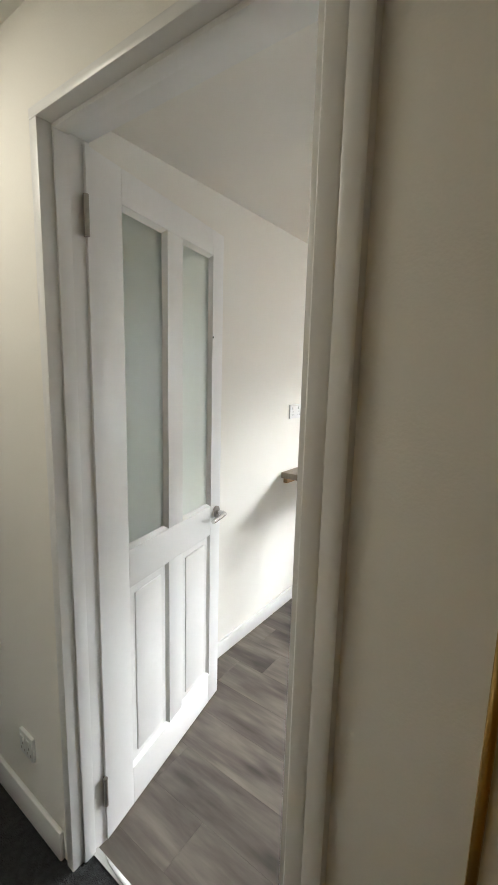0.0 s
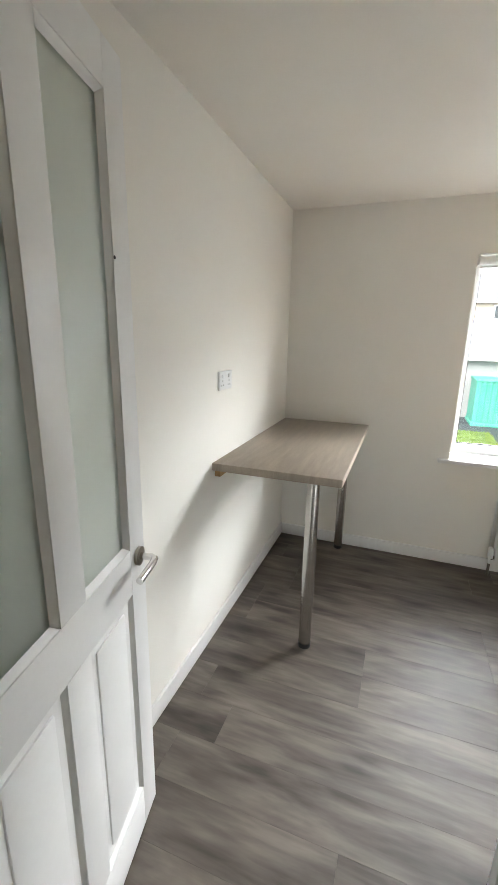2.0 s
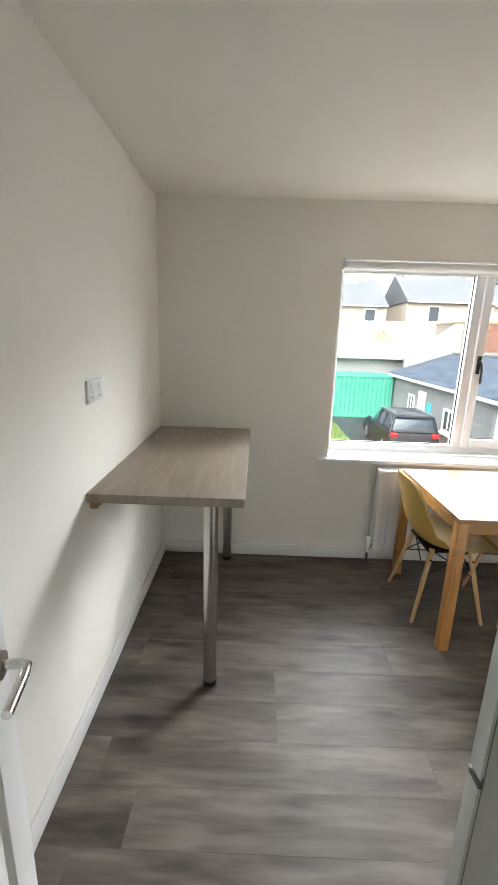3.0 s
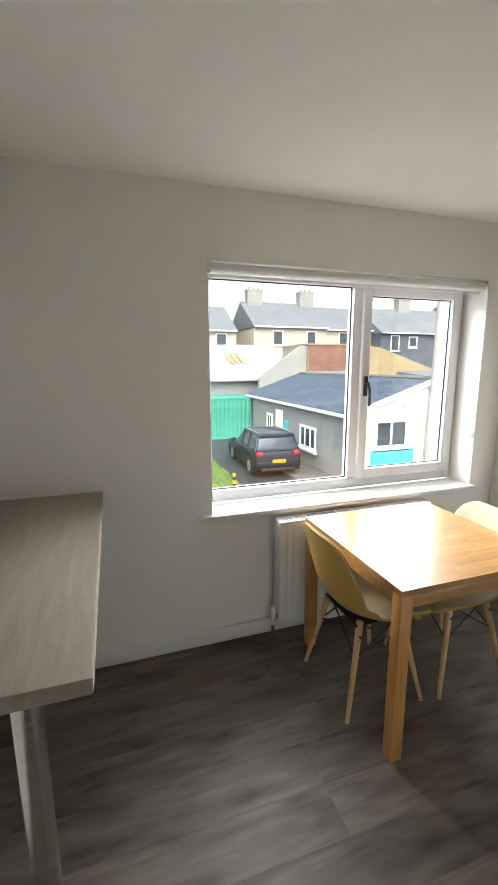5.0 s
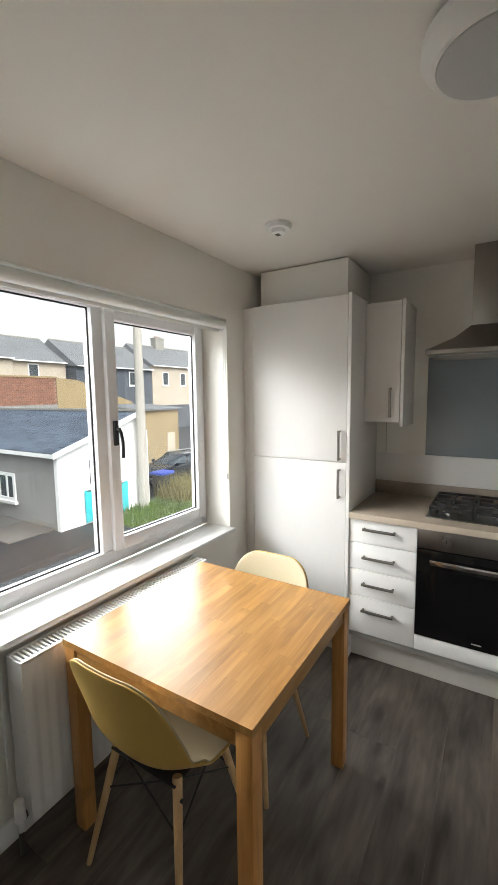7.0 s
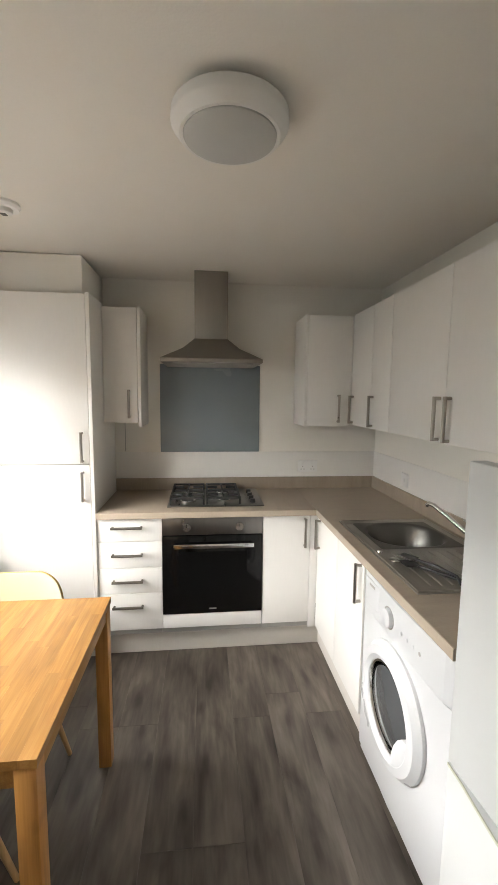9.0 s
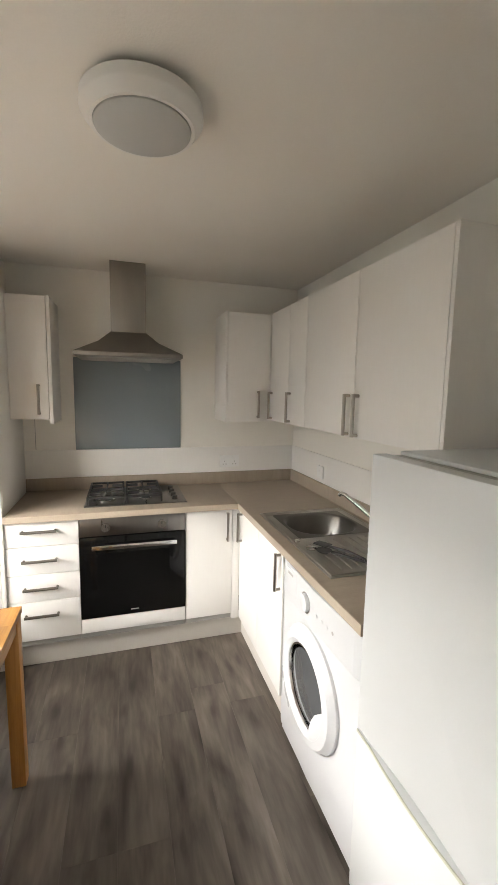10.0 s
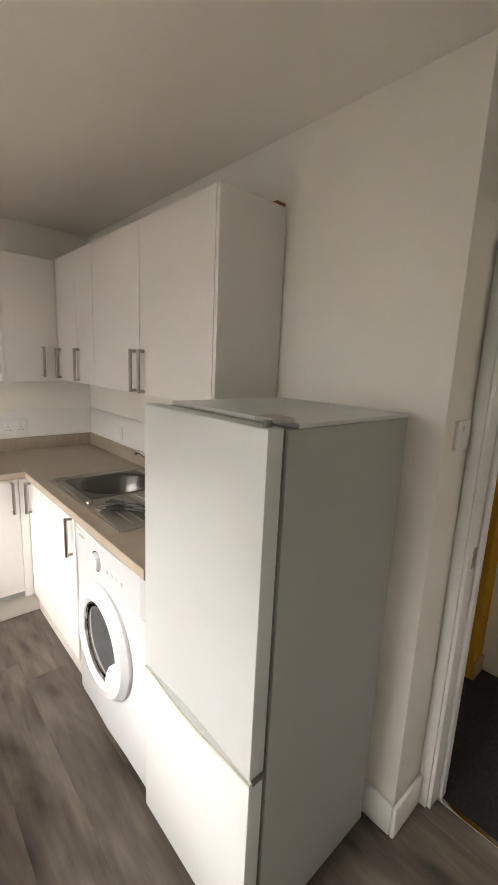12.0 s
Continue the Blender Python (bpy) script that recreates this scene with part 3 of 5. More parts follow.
part("valve", join(rod((0.352, 3.475, 0.13), (0.352, 3.475, 0.205), 0.019, 0.016, 18, 0.003), rod((0.352, 3.475, 0.09), (0.352, 3.475, 0.135), 0.011)), LAMP_WHITE, rad, "white thermostatic valve")
part("valve_body", join(rod((0.352, 3.475, 0.0), (0.352, 3.475, 0.11), 0.0085), rod((0.352, 3.475, 0.12), (0.395, 3.475, 0.15), 0.01)), DARK_STEEL, rad, "dull pipe and valve body")
# thin rod added where a shadow edge runs down the wall
part("pipe", rod((0.352, 3.532, 0.2), (0.352, 3.532, 0.72), 0.004), LAMP_WHITE, rad)

# ---- breakfast bar ----
BX1, BY0, BZ = -0.503, 2.285, 0.937
bar_t = thing("breakfast_bar", (-0.8, 2.9, 0), "wall-mounted grey oak breakfast bar on two steel legs", "breakfast bar")
part("worktop", box((XW, BY0, BZ - 0.038), (BX1, YN, BZ), 0.004), BAR_TOP, bar_t)
part("edge_strip", box((BX1 - 0.0005, BY0 + 0.004, BZ - 0.034), (BX1 + 0.0015, YN, BZ - 0.004)), TOP_EDGE, bar_t)
part("batten", box((XW, BY0 + 0.03, BZ - 0.075), (XW + 0.03, YN - 0.02, BZ - 0.038), 0.003), WOODEND, bar_t, "raw wooden wall batten")
for y in (2.372, 3.47):
    leg = part("leg", rod((-0.64, y, 0.02), (-0.64, y, BZ - 0.044), 0.03, seg=32), STEEL, bar_t, "brushed steel tube leg")
    part("foot", lathe([(0.0, 0.0), (0.026, 0.0), (0.0315, 0.006), (0.0315, 0.03), (0.0, 0.03)], (-0.64, y, 0), 28), BLACK, leg)
    part("flange", lathe([(0.0, 0.0), (0.045, 0.0), (0.045, 0.006), (0.0, 0.006)], (-0.64, y, BZ - 0.044), 28), NICKEL, leg)


def wall_plate(name, label, category, centre, w, h, facing, holes):
    """A switch or socket plate on a wall; facing: 'x+', 'x-' or 'y-'."""
    t = thing(name, centre, label, category)
    cx, cy, cz = centre
    d = 0.011

    def slab(a0, a1, z0, z1, d0, d1, bevel=0.0):
        if facing == "x+":
            return box((cx + d0, cy + a0, cz + z0), (cx + d1, cy + a1, cz + z1), bevel)
        if facing == "x-":
            return box((cx - d1, cy + a0, cz + z0), (cx - d0, cy + a1, cz + z1), bevel)
        return box((cx + a0, cy - d1, cz + z0), (cx + a1, cy - d0, cz + z1), bevel)
    part("face_plate", slab(-w / 2, w / 2, -h / 2, h / 2, 0, d, 0.003), SOCKET, t)
    for a in holes:
        part("rocker", slab(a - 0.011, a + 0.011, 0.012, 0.03, d, d + 0.004, 0.0015), SOCKET, t)
        if len(holes) > 1 or h < 0.08:
            for da, z in ((0, -0.002), (-0.011, -0.022), (0.011, -0.022)):
                part("pin_hole", slab(a + da - 0.003, a + da + 0.003, z - 0.004, z + 0.004, d, d + 0.0008), CARCASS, t)
    return t


wall_plate("wall_socket", "white double wall socket above the breakfast bar", "socket", (XW, 2.42, 1.315), 0.146, 0.088, "x+", (-0.037, 0.037))
wall_plate("wall_socket", "white double wall socket above the worktop", "socket", (XE - 0.006, 1.484, 1.072), 0.146, 0.086, "x-", (-0.037, 0.037))
wall_plate("wall_socket", "white single wall socket low on the hall wall", "socket", (-1.06, YH, 0.30), 0.086, 0.086, "y-", (-0.02, 0.02))
wall_plate("light_switch", "white light switch beside the kitchen doorway", "light switch", (-0.037, 0.865, 1.37), 0.086, 0.086, "x-", (0.0,))
tagged(part("cooker_switch", join(box((1.974, YS + 0.006, 1.02), (2.06, YS + 0.016, 1.106), 0.003), box((2.006, YS + 0.016, 1.05), (2.028, YS + 0.02, 1.076), 0.001)), SOCKET), "white switch plate on the wall above the sink", "switch")

# ---- dining table ----
table = thing("dining_table", (0.895, 3.015, 0), "square oiled oak dining table by the window", "table")
TX0, TX1, TY0, TY1, TZ = 0.505, 1.285, 2.628, 3.405, 0.735
top = part("tabletop", box((TX0 + 0.002, TY0 + 0.002, TZ - 0.024), (TX1 - 0.002, TY1 - 0.002, TZ - 0.004), 0.002), OAK, table)
rows_n = 18
lengths = random.Random(5)
stave_mesh = {}
for r in range(rows_n):
    w = (TY1 - TY0) / rows_n
    y = TY0 + (r + 0.5) * w
    x = TX0
    cut = lengths.uniform(0.10, 0.38)
    while x < TX1 - 0.01:
        x1 = min(x + cut, TX1)
        if TX1 - x1 < 0.07:
            x1 = TX1
        L = x1 - x
        ob = part("stave", box((-L / 2, -w / 2, -0.012), (L / 2, w / 2, 0.012), 0.0002, 1), OAK, None)
        ob.parent = top
        ob.location = Vector(((x + x1) / 2, y, TZ - 0.0119)) - table.location
        x, cut = x1, lengths.uniform(0.22, 0.42)
for x in (TX0 + 0.004, TX1 - 0.056):
    for y in (TY0 + 0.004, TY1 - 0.056):
        part("leg", box((x, y, 0), (x + 0.052, y + 0.052, TZ - 0.025), 0.003), OAK_V, table)
for x in (TX0 + 0.01, TX1 - 0.03):
    part("apron", box((x, TY0 + 0.056, TZ - 0.08), (x + 0.02, TY1 - 0.056, TZ - 0.025), 0.002), OAK, table)
for y in (TY0 + 0.01, TY1 - 0.03):
    part("apron", box((TX0 + 0.056, y, TZ - 0.08), (TX1 - 0.056, y + 0.02, TZ - 0.025), 0.002), OAK, table)


# ---- chairs ----
def shell_chair():
    """A moulded shell on four splayed beech legs with a wire brace; faces +x, the origin on the floor."""
    ch = thing("shell_chair", (0, 0, 0), "mustard moulded shell chair with splayed beech legs", "chair", group="chairs at the table")
    side = [(0.235, 0.425), (0.225, 0.440), (0.19, 0.448), (0.10, 0.436), (0.0, 0.425), (-0.08, 0.425), (-0.145, 0.448), (-0.185, 0.50), (-0.207, 0.57), (-0.226, 0.65), (-0.245, 0.73), (-0.262, 0.79), (-0.27, 0.815)]
    half = [0.17, 0.20, 0.222, 0.232, 0.234, 0.233, 0.230, 0.226, 0.221, 0.212, 0.198, 0.165, 0.10]
    lift = [0.0, 0.004, 0.012, 0.028, 0.044, 0.058, 0.070, 0.070, 0.052, 0.036, 0.026, 0.015, 0.004]
    bm = bmesh.new()
    grid = []
    for (x, z), hw_, lf in zip(side, half, lift):
        back = max(0.0, min(1.0, (z - 0.45) / 0.1)) if x < -0.1 else 0.0
        row = []
        for k in range(13):
            s = -1 + k / 6
            bend = abs(s) ** 2.4 * lf
            row.append(bm.verts.new((x + bend * back * 1.1 + (bend * 0.9 if -0.2 < x < -0.1 and not back else 0), s * hw_, z + bend * (1 - back))))
        grid.append(row)
    for a, b in zip(grid, grid[1:]):
        for k in range(12):
            bm.faces.new((a[k], a[k + 1], b[k + 1], b[k]))
    bmesh.ops.recalc_face_normals(bm, faces=bm.faces[:])
    shell = part("shell", bm, SHELL, ch, smooth=80)
    thick = shell.modifiers.new("thickness", "SOLIDIFY")
    thick.thickness, thick.offset = 0.007, 0
    sub = shell.modifiers.new("rounding", "SUBSURF")
    sub.levels = sub.render_levels = 2
    bm = bmesh.new()
    pad = []
    for (x, z), hw_, lf in list(zip(side, half, lift))[1:13]:
        back = max(0.0, min(1.0, (z - 0.45) / 0.1)) if x < -0.1 else 0.0
        lean = min(1.0, max(0.0, -x - 0.06) / 0.09)
        pad.append([bm.verts.new((x + 0.010 * lean + abs(s * 0.985) ** 2.4 * lf * (back * 1.1 + (0.9 if -0.2 < x < -0.1 and not back else 0)), s * hw_ * 0.985, z + 0.010 * (1 - lean) + abs(s * 0.985) ** 2.4 * lf * (1 - back))) for s in [-1 + k / 6 for k in range(13)]])
    for a, b in zip(pad, pad[1:]):
        for k in range(12):
            bm.faces.new((a[k], a[k + 1], b[k + 1], b[k]))
    bmesh.ops.recalc_face_normals(bm, faces=bm.faces[:])
    seat = part("seat", bm, SEAT, ch, "pale cream seat surface", smooth=80)
    th = seat.modifiers.new("thickness", "SOLIDIFY")
    th.thickness, th.offset = 0.006, 0
    sb = seat.modifiers.new("rounding", "SUBSURF")
    sb.levels = sb.render_levels = 2
    tops = {}
    for sx in (-1, 1):
        for sy in (-1, 1):
            a, b = Vector((sx * 0.195, sy * 0.202, 0)), Vector((sx * 0.105, sy * 0.13, 0.425))
            leg_ = part("leg", rod(a, b, 0.0095, 0.0155, 16, 0.002), BEECH, ch, "pale beech leg")
            tops[sx, sy] = (a, b)
            part("bolt", rod(a.lerp(b, 0.86) + Vector((0, sy * 0.004, 0)), a.lerp(b, 0.86) + Vector((0, sy * 0.02, 0)), 0.006, seg=10), BLACK, leg_)
    for sx in (-1, 1):
        for p, q, f, g in (((sx, -1), (sx, 1), 0.62, 0.98), ((sx, 1), (sx, -1), 0.62, 0.98)):
            part("wire_brace", rod(tops[p][0].lerp(tops[p][1], f), tops[q][0].lerp(tops[q][1], g), 0.0035, seg=8), WIRE, ch, "thin black wire brace")
    for sy in (-1, 1):
        for p, q in (((-1, sy), (1, sy)), ((1, sy), (-1, sy))):
            part("wire_brace", rod(tops[p][0].lerp(tops[p][1], 0.62), tops[q][0].lerp(tops[q][1], 0.98), 0.0035, seg=8), WIRE, ch, "thin black wire brace")
    part("seat_mount", box((-0.13, -0.14, 0.405), (0.13, 0.14, 0.412), 0.003), BLACK, ch)
    return ch


chair = shell_chair()
chair.matrix_basis = pose(0.645, 3.05, 0)
other = copy_thing(chair, pose(1.12, 3.03, 0, 0, 0, 180))

# ---- kitchen units ----
def bow_handle(parent, p0, p1, out, material=NICKEL, r=0.007):
    """A square bow handle between two points on a face, standing out along out."""
    p0, p1, out = Vector(p0), Vector(p1), Vector(out)
    d = (p1 - p0).normalized()
    bm = join(rod(p0, p0 + out, r, seg=8), rod(p1, p1 + out, r, seg=8), rod(p0 + out - d * r, p1 + out + d * r, r * 1.15, seg=8))
    return part("handle", bm, material, parent, "dark bow handle" if material is DARK_STEEL else "satin metal bow handle")


EX = 1.958          # front of the units on the hob wall
SY = 1.552          # front of the units on the sink wall
drawers = thing("drawer_unit", (2.2, 2.67, 0.15), "white four-drawer base unit with dark handles", "cabinet")
part("body", box((EX + 0.02, 2.488, 0.15), (XE - 0.01, 2.848, 0.868)), CARCASS, drawers)
for z0, z1 in ((0.188, 0.412), (0.415, 0.569), (0.572, 0.728), (0.731, 0.865)):
    d = part("drawer", box((EX, 2.484, z0), (EX + 0.019, 2.85, z1), 0.0015), UNIT, drawers)
    zh = z1 - 0.048 if z1 > 0.8 else z1 - 0.075
    bow_handle(d, (EX, 2.60, zh), (EX, 2.762, zh), (-0.026, 0, 0), DARK_STEEL, 0.007)

oven_unit = thing("oven_housing", (2.2, 2.187, 0.15), "white oven housing panel below the oven", "cabinet")
part("body", join(box((EX + 0.02, 1.889, 0.15), (XE - 0.01, 1.9, 0.868)), box((EX + 0.02, 2.474, 0.15), (XE - 0.01, 2.487, 0.868)), box((EX + 0.02, 1.9, 0.15), (XE - 0.01, 2.474, 0.272))), CARCASS, oven_unit)
part("filler_panel", box((EX, 1.89, 0.188), (EX + 0.019, 2.482, 0.272), 0.0015), UNIT, oven_unit)

oven = thing("oven", (2.2, 2.187, 0.274), "built-in black glass oven with a steel control panel", "oven")
part("body", box((EX + 0.022, 1.901, 0.274), (XE - 0.02, 2.473, 0.866)), BLACK, oven)
part("control_panel", box((EX - 0.004, 1.89, 0.762), (EX + 0.02, 2.482, 0.866), 0.002), PANEL_STEEL, oven, "brushed steel control panel")
odoor = part("oven_door", box((EX - 0.006, 1.89, 0.276), (EX + 0.02, 2.482, 0.758), 0.003), OVEN_GLASS, oven, "black glass oven door")
part("door_window", box((EX - 0.0075, 1.985, 0.36), (EX - 0.006, 2.387, 0.66)), OVEN_GLASS, odoor)
part("badge", box((EX - 0.0072, 2.165, 0.302), (EX - 0.006, 2.21, 0.308)), CARCASS, odoor)
part("handle", join(box((EX - 0.042, 1.945, 0.69), (EX - 0.028, 2.415, 0.718), 0.004), box((EX - 0.03, 1.98, 0.695), (EX - 0.006, 2.0, 0.713)), box((EX - 0.03, 2.36, 0.695), (EX - 0.006, 2.38, 0.713))), CHROME, odoor, "pale metal bar handle")
for y in (2.03, 2.34):
    k = part("knob", lathe([(0.0, 0.0), (0.024, 0.0), (0.022, 0.02), (0.019, 0.024), (0.0, 0.024)], (EX - 0.028, y, 0.815), 28, "x"), CHROME, oven, "round silver knob")
    part("pointer", box((EX - 0.0295, y - 0.002, 0.815), (EX - 0.0278, y + 0.002, 0.835)), BLACK, k)

corner = thing("base_cabinet", (2.2, 1.73, 0.15), "white corner base unit beside the oven", "cabinet")
part("body", box((EX + 0.02, SY + 0.03, 0.15), (XE - 0.01, 1.886, 0.868)), CARCASS, corner)
d = part("door", box((EX, 1.60, 0.188), (EX + 0.019, 1.886, 0.865), 0.0015), UNIT, corner)
bow_handle(d, (EX, 1.632, 0.68), (EX, 1.632, 0.845), (-0.026, 0, 0))
part("corner_post", box((EX + 0.001, SY, 0.15), (EX + 0.04, 1.598, 0.868), 0.002), UNIT, corner)

sink_unit = thing("base_cabinet", (1.6, 1.26, 0.15), "white double base unit under the sink", "cabinet")
part("body", box((1.232, YS + 0.02, 0.15), (1.935, SY - 0.02, 0.70)), CARCASS, sink_unit)
d = part("door", box((1.592, SY - 0.019, 0.16), (1.9565, SY, 0.865), 0.0015), UNIT, sink_unit)
bow_handle(d, (1.905, SY, 0.68), (1.905, SY, 0.845), (0, 0.026, 0))
d = part("door", box((1.232, SY - 0.019, 0.16), (1.589, SY, 0.865), 0.0015), UNIT, sink_unit)
bow_handle(d, (1.262, SY, 0.68), (1.262, SY, 0.845), (0, 0.026, 0))

setting("plinth_east", box((2.03, 1.51, 0), (2.046, 2.87, 0.15), 0.002), KICK, "white kickboard under the base units", "plinth")
setting("plinth_south", box((1.232, 1.494, 0), (2.046, 1.51, 0.15), 0.002), KICK, "white kickboard under the sink unit", "plinth")

# worktops: the sink run has a cut-out for the bowl, built of butted strips
WT0, WT1 = 0.87, 0.908
BXa, BXb, BYa, BYb = 1.265, 1.625, 1.075, 1.455
wt = thing("worktop", (1.9, 1.3, WT0), "L-shaped taupe laminate worktop with upstand", "worktop")
part("hob_run", box((1.933, 1.57, WT0), (XE, 2.848, WT1), 0.003), TOP, wt)
part("sink_run", join(box((0.565, YS, WT0), (BXa, 1.57, WT1)), box((BXb, YS, WT0), (XE, 1.57, WT1)), box((BXa, YS, WT0), (BXb, BYa, WT1)), box((BXa, BYb, WT0), (BXb, 1.57, WT1))), TOP_S, wt)
part("edge_strip", box((1.931, 1.57, WT0 + 0.003), (1.9335, 2.846, WT1 - 0.003)), TOP_EDGE, wt, "paler worktop edge")
part("edge_strip", box((0.565, 1.5695, WT0 + 0.003), (1.931, 1.572, WT1 - 0.003)), TOP_EDGE, wt, "paler worktop edge")
part("upstand", box((XE - 0.018, YS + 0.018, WT1), (XE, 2.848, 0.993), 0.002), TOP, wt)
part("upstand", box((0.565, YS, WT1), (XE, YS + 0.018, 0.993), 0.002), TOP_S, wt)
setting("splash_panel_east", box((XE - 0.006, YS + 0.006, 0.993), (XE, 2.848, 1.178), 0.001), UNIT, "white wall panel strip above the upstand", "wall panel")
setting("splash_panel_south", box((0.1, YS, 0.993), (XE, YS + 0.006, 1.178), 0.001), UNIT, "white wall panel strip above the sink", "wall panel")
tagged(part("glass_splashback", box((XE - 0.012, 1.845, 1.180), (XE - 0.001, 2.54, 1.79), 0.001), SPLASH), "blue-grey glass splashback behind the hob", "splashback")

# hob
hob = thing("gas_hob", (2.26, 2.17, WT1), "four-burner steel gas hob with black pan supports", "hob")
HX0, HX1, HY0, HY1 = 2.03, 2.485, 1.87, 2.46
part("hob_plate", box((HX0, HY0, WT1), (HX1, HY1, WT1 + 0.008), 0.004), PANEL_STEEL, hob)
for bx, by, r in ((2.15, 2.34, 0.052), (2.36, 2.34, 0.038), (2.15, 2.11, 0.038), (2.36, 2.11, 0.052)):
    b = part("burner", lathe([(0.0, 0.0), (r, 0.0), (r, 0.01), (r * 0.8, 0.014), (0.0, 0.014)], (bx, by, WT1 + 0.008), 28), CHROME, hob)
    part("burner_cap", lathe([(0.0, 0.0), (r * 0.75, 0.0), (r * 0.75, 0.007), (0.0, 0.009)], (bx, by, WT1 + 0.022), 28), IRON, b)
for y0, y1 in ((2.235, 2.445), (2.015, 2.225)):
    x0, x1, z0, z1, w = HX0 + 0.025, HX1 - 0.025, WT1 + 0.042, WT1 + 0.055, 0.010
    bars = [box((x0, y0, z0), (x1, y0 + w, z1)), box((x0, y1 - w, z0), (x1, y1, z1)), box((x0, y0, z0), (x0 + w, y1, z1)), box((x1 - w, y0, z0), (x1, y1, z1)),
            box(((x0 + x1) / 2 - w / 2, y0, z0), ((x0 + x1) / 2 + w / 2, y1, z1))]
    for cx in (2.15, 2.36):
        cy = (y0 + y1) / 2
        bars += [box((cx - 0.004, y0, z0), (cx + 0.004, cy - 0.03, z1 + 0.003)), box((cx - 0.004, cy + 0.03, z0), (cx + 0.004, y1, z1 + 0.003)), box((cx - 0.09, cy - 0.004, z0), (cx - 0.03, cy + 0.004, z1 + 0.003)), box((cx + 0.03, cy - 0.004, z0), (cx + 0.09, cy + 0.004, z1 + 0.003))]
    for fx in (x0, x1 - w):
        for fy in (y0, y1 - w):
            bars.append(box((fx, fy, WT1 + 0.008), (fx + w, fy + w, z0)))
    part("pan_support", join(*bars), IRON, hob, "black cast-iron pan support")
for i in range(4):
    part("knob", lathe([(0.0, 0.0), (0.017, 0.0), (0.015, 0.022), (0.0, 0.024)], (2.10 + i * 0.085, 1.935, WT1 + 0.008), 24), BLACK, hob, "black hob knob")

# hood
hood = thing("cooker_hood", (2.3, 2.19, 1.73), "steel chimney cooker hood above the hob", "cooker hood")
part("chimney", box((2.255, 2.088, 1.93), (XE, 2.297, CEIL), 0.002), HOOD, hood)
bm = bmesh.new()
lo = [bm.verts.new(p) for p in ((2.035, 1.895, 1.793), (XE, 1.895, 1.793), (XE, 2.49, 1.793), (2.035, 2.49, 1.793))]
mid = [bm.verts.new(p) for p in ((2.17, 2.02, 1.865), (XE, 2.02, 1.865), (XE, 2.365, 1.865), (2.17, 2.365, 1.865))]
hi = [bm.verts.new(p) for p in ((2.255, 2.088, 1.932), (XE, 2.088, 1.932), (XE, 2.297, 1.932), (2.255, 2.297, 1.932))]
bm.faces.new(lo[::-1]), bm.faces.new(hi)
for a, b in ((lo, mid), (mid, hi)):
    for i in range(4):
        bm.faces.new((a[i], a[(i + 1) % 4], b[(i + 1) % 4], b[i]))
bmesh.ops.recalc_face_normals(bm, faces=bm.faces[:])
part("canopy", bm, HOOD, hood)
part("rim", box((2.033, 1.893, 1.77), (XE, 2.492, 1.794), 0.005), HOOD, hood)
part("filter", box((2.10, 1.95, 1.766), (2.46, 2.43, 1.771)), CARCASS, hood)

# wall cabinets
wc = thing("wall_cabinet", (2.36, 2.74, 1.40), "narrow white wall cabinet beside the tall unit", "wall cabinet")
part("body", box((2.222, 2.632, 1.41), (XE, 2.848, 2.095), 0.001), UNIT, wc)
d = part("door", box((2.203, 2.645, 1.405), (2.221, 2.848, 2.098), 0.0015), UNIT, wc)
part("end_panel", box((2.195, 2.622, 1.378), (XE, 2.640, 2.103), 0.0015), UNIT, wc)
bow_handle(d, (2.203, 2.695, 1.44), (2.203, 2.695, 1.60), (-0.026, 0, 0))
part("light_pull", rod((2.40, 2.76, 1.40), (2.40, 2.76, 1.2), 0.002, seg=6), CARCASS, wc, "thin hanging cord")

wc2 = thing("wall_cabinet", (2.36, 1.44, 1.39), "white wall cabinet in the corner by the hood", "wall cabinet")
part("body", box((2.222, 1.30, 1.395), (XE, 1.592, 2.088), 0.001), UNIT, wc2)
d = part("door", box((2.203, 1.2845, 1.388), (2.221, 1.575, 2.09), 0.0015), UNIT, wc2)
part("end_panel", box((2.2, 1.577, 1.385), (XE, 1.594, 2.094), 0.0015), UNIT, wc2)
bow_handle(d, (2.203, 1.372, 1.42), (2.203, 1.372, 1.585), (-0.026, 0, 0))

UY = 1.283
wc3 = thing("wall_cabinet", (1.9, 1.12, 1.40), "white wall cabinet run above the sink", "wall cabinet", group="wall cabinets over the sink")
part("body", box((1.65, YS, 1.40), (XE, UY - 0.02, 2.095), 0.001), UNIT, wc3)
d = part("door", box((1.892, UY - 0.019, 1.398), (2.2025, UY, 2.098), 0.0015), UNIT, wc3)
bow_handle(d, (2.165, UY, 1.415), (2.165, UY, 1.58), (0, 0.026, 0))
d = part("door", box((1.65, UY - 0.019, 1.398), (1.889, UY, 2.098), 0.0015), UNIT, wc3)
bow_handle(d, (1.855, UY, 1.415), (1.855, UY, 1.58), (0, 0.026, 0))
wc4 = thing("wall_cabinet", (1.13, 1.12, 1.40), "white double wall cabinet with an exposed end panel", "wall cabinet", group="wall cabinets over the sink")
part("body", box((0.632, YS, 1.40), (1.648, UY - 0.02, 2.095), 0.001), UNIT, wc4)
d = part("door", box((1.148, UY - 0.019, 1.398), (1.647, UY, 2.098), 0.0015), UNIT, wc4)
bow_handle(d, (1.182, UY, 1.41), (1.182, UY, 1.578), (0, 0.026, 0))
d = part("door", box((0.63, UY - 0.019, 1.398), (1.145, UY, 2.098), 0.0015), UNIT, wc4)
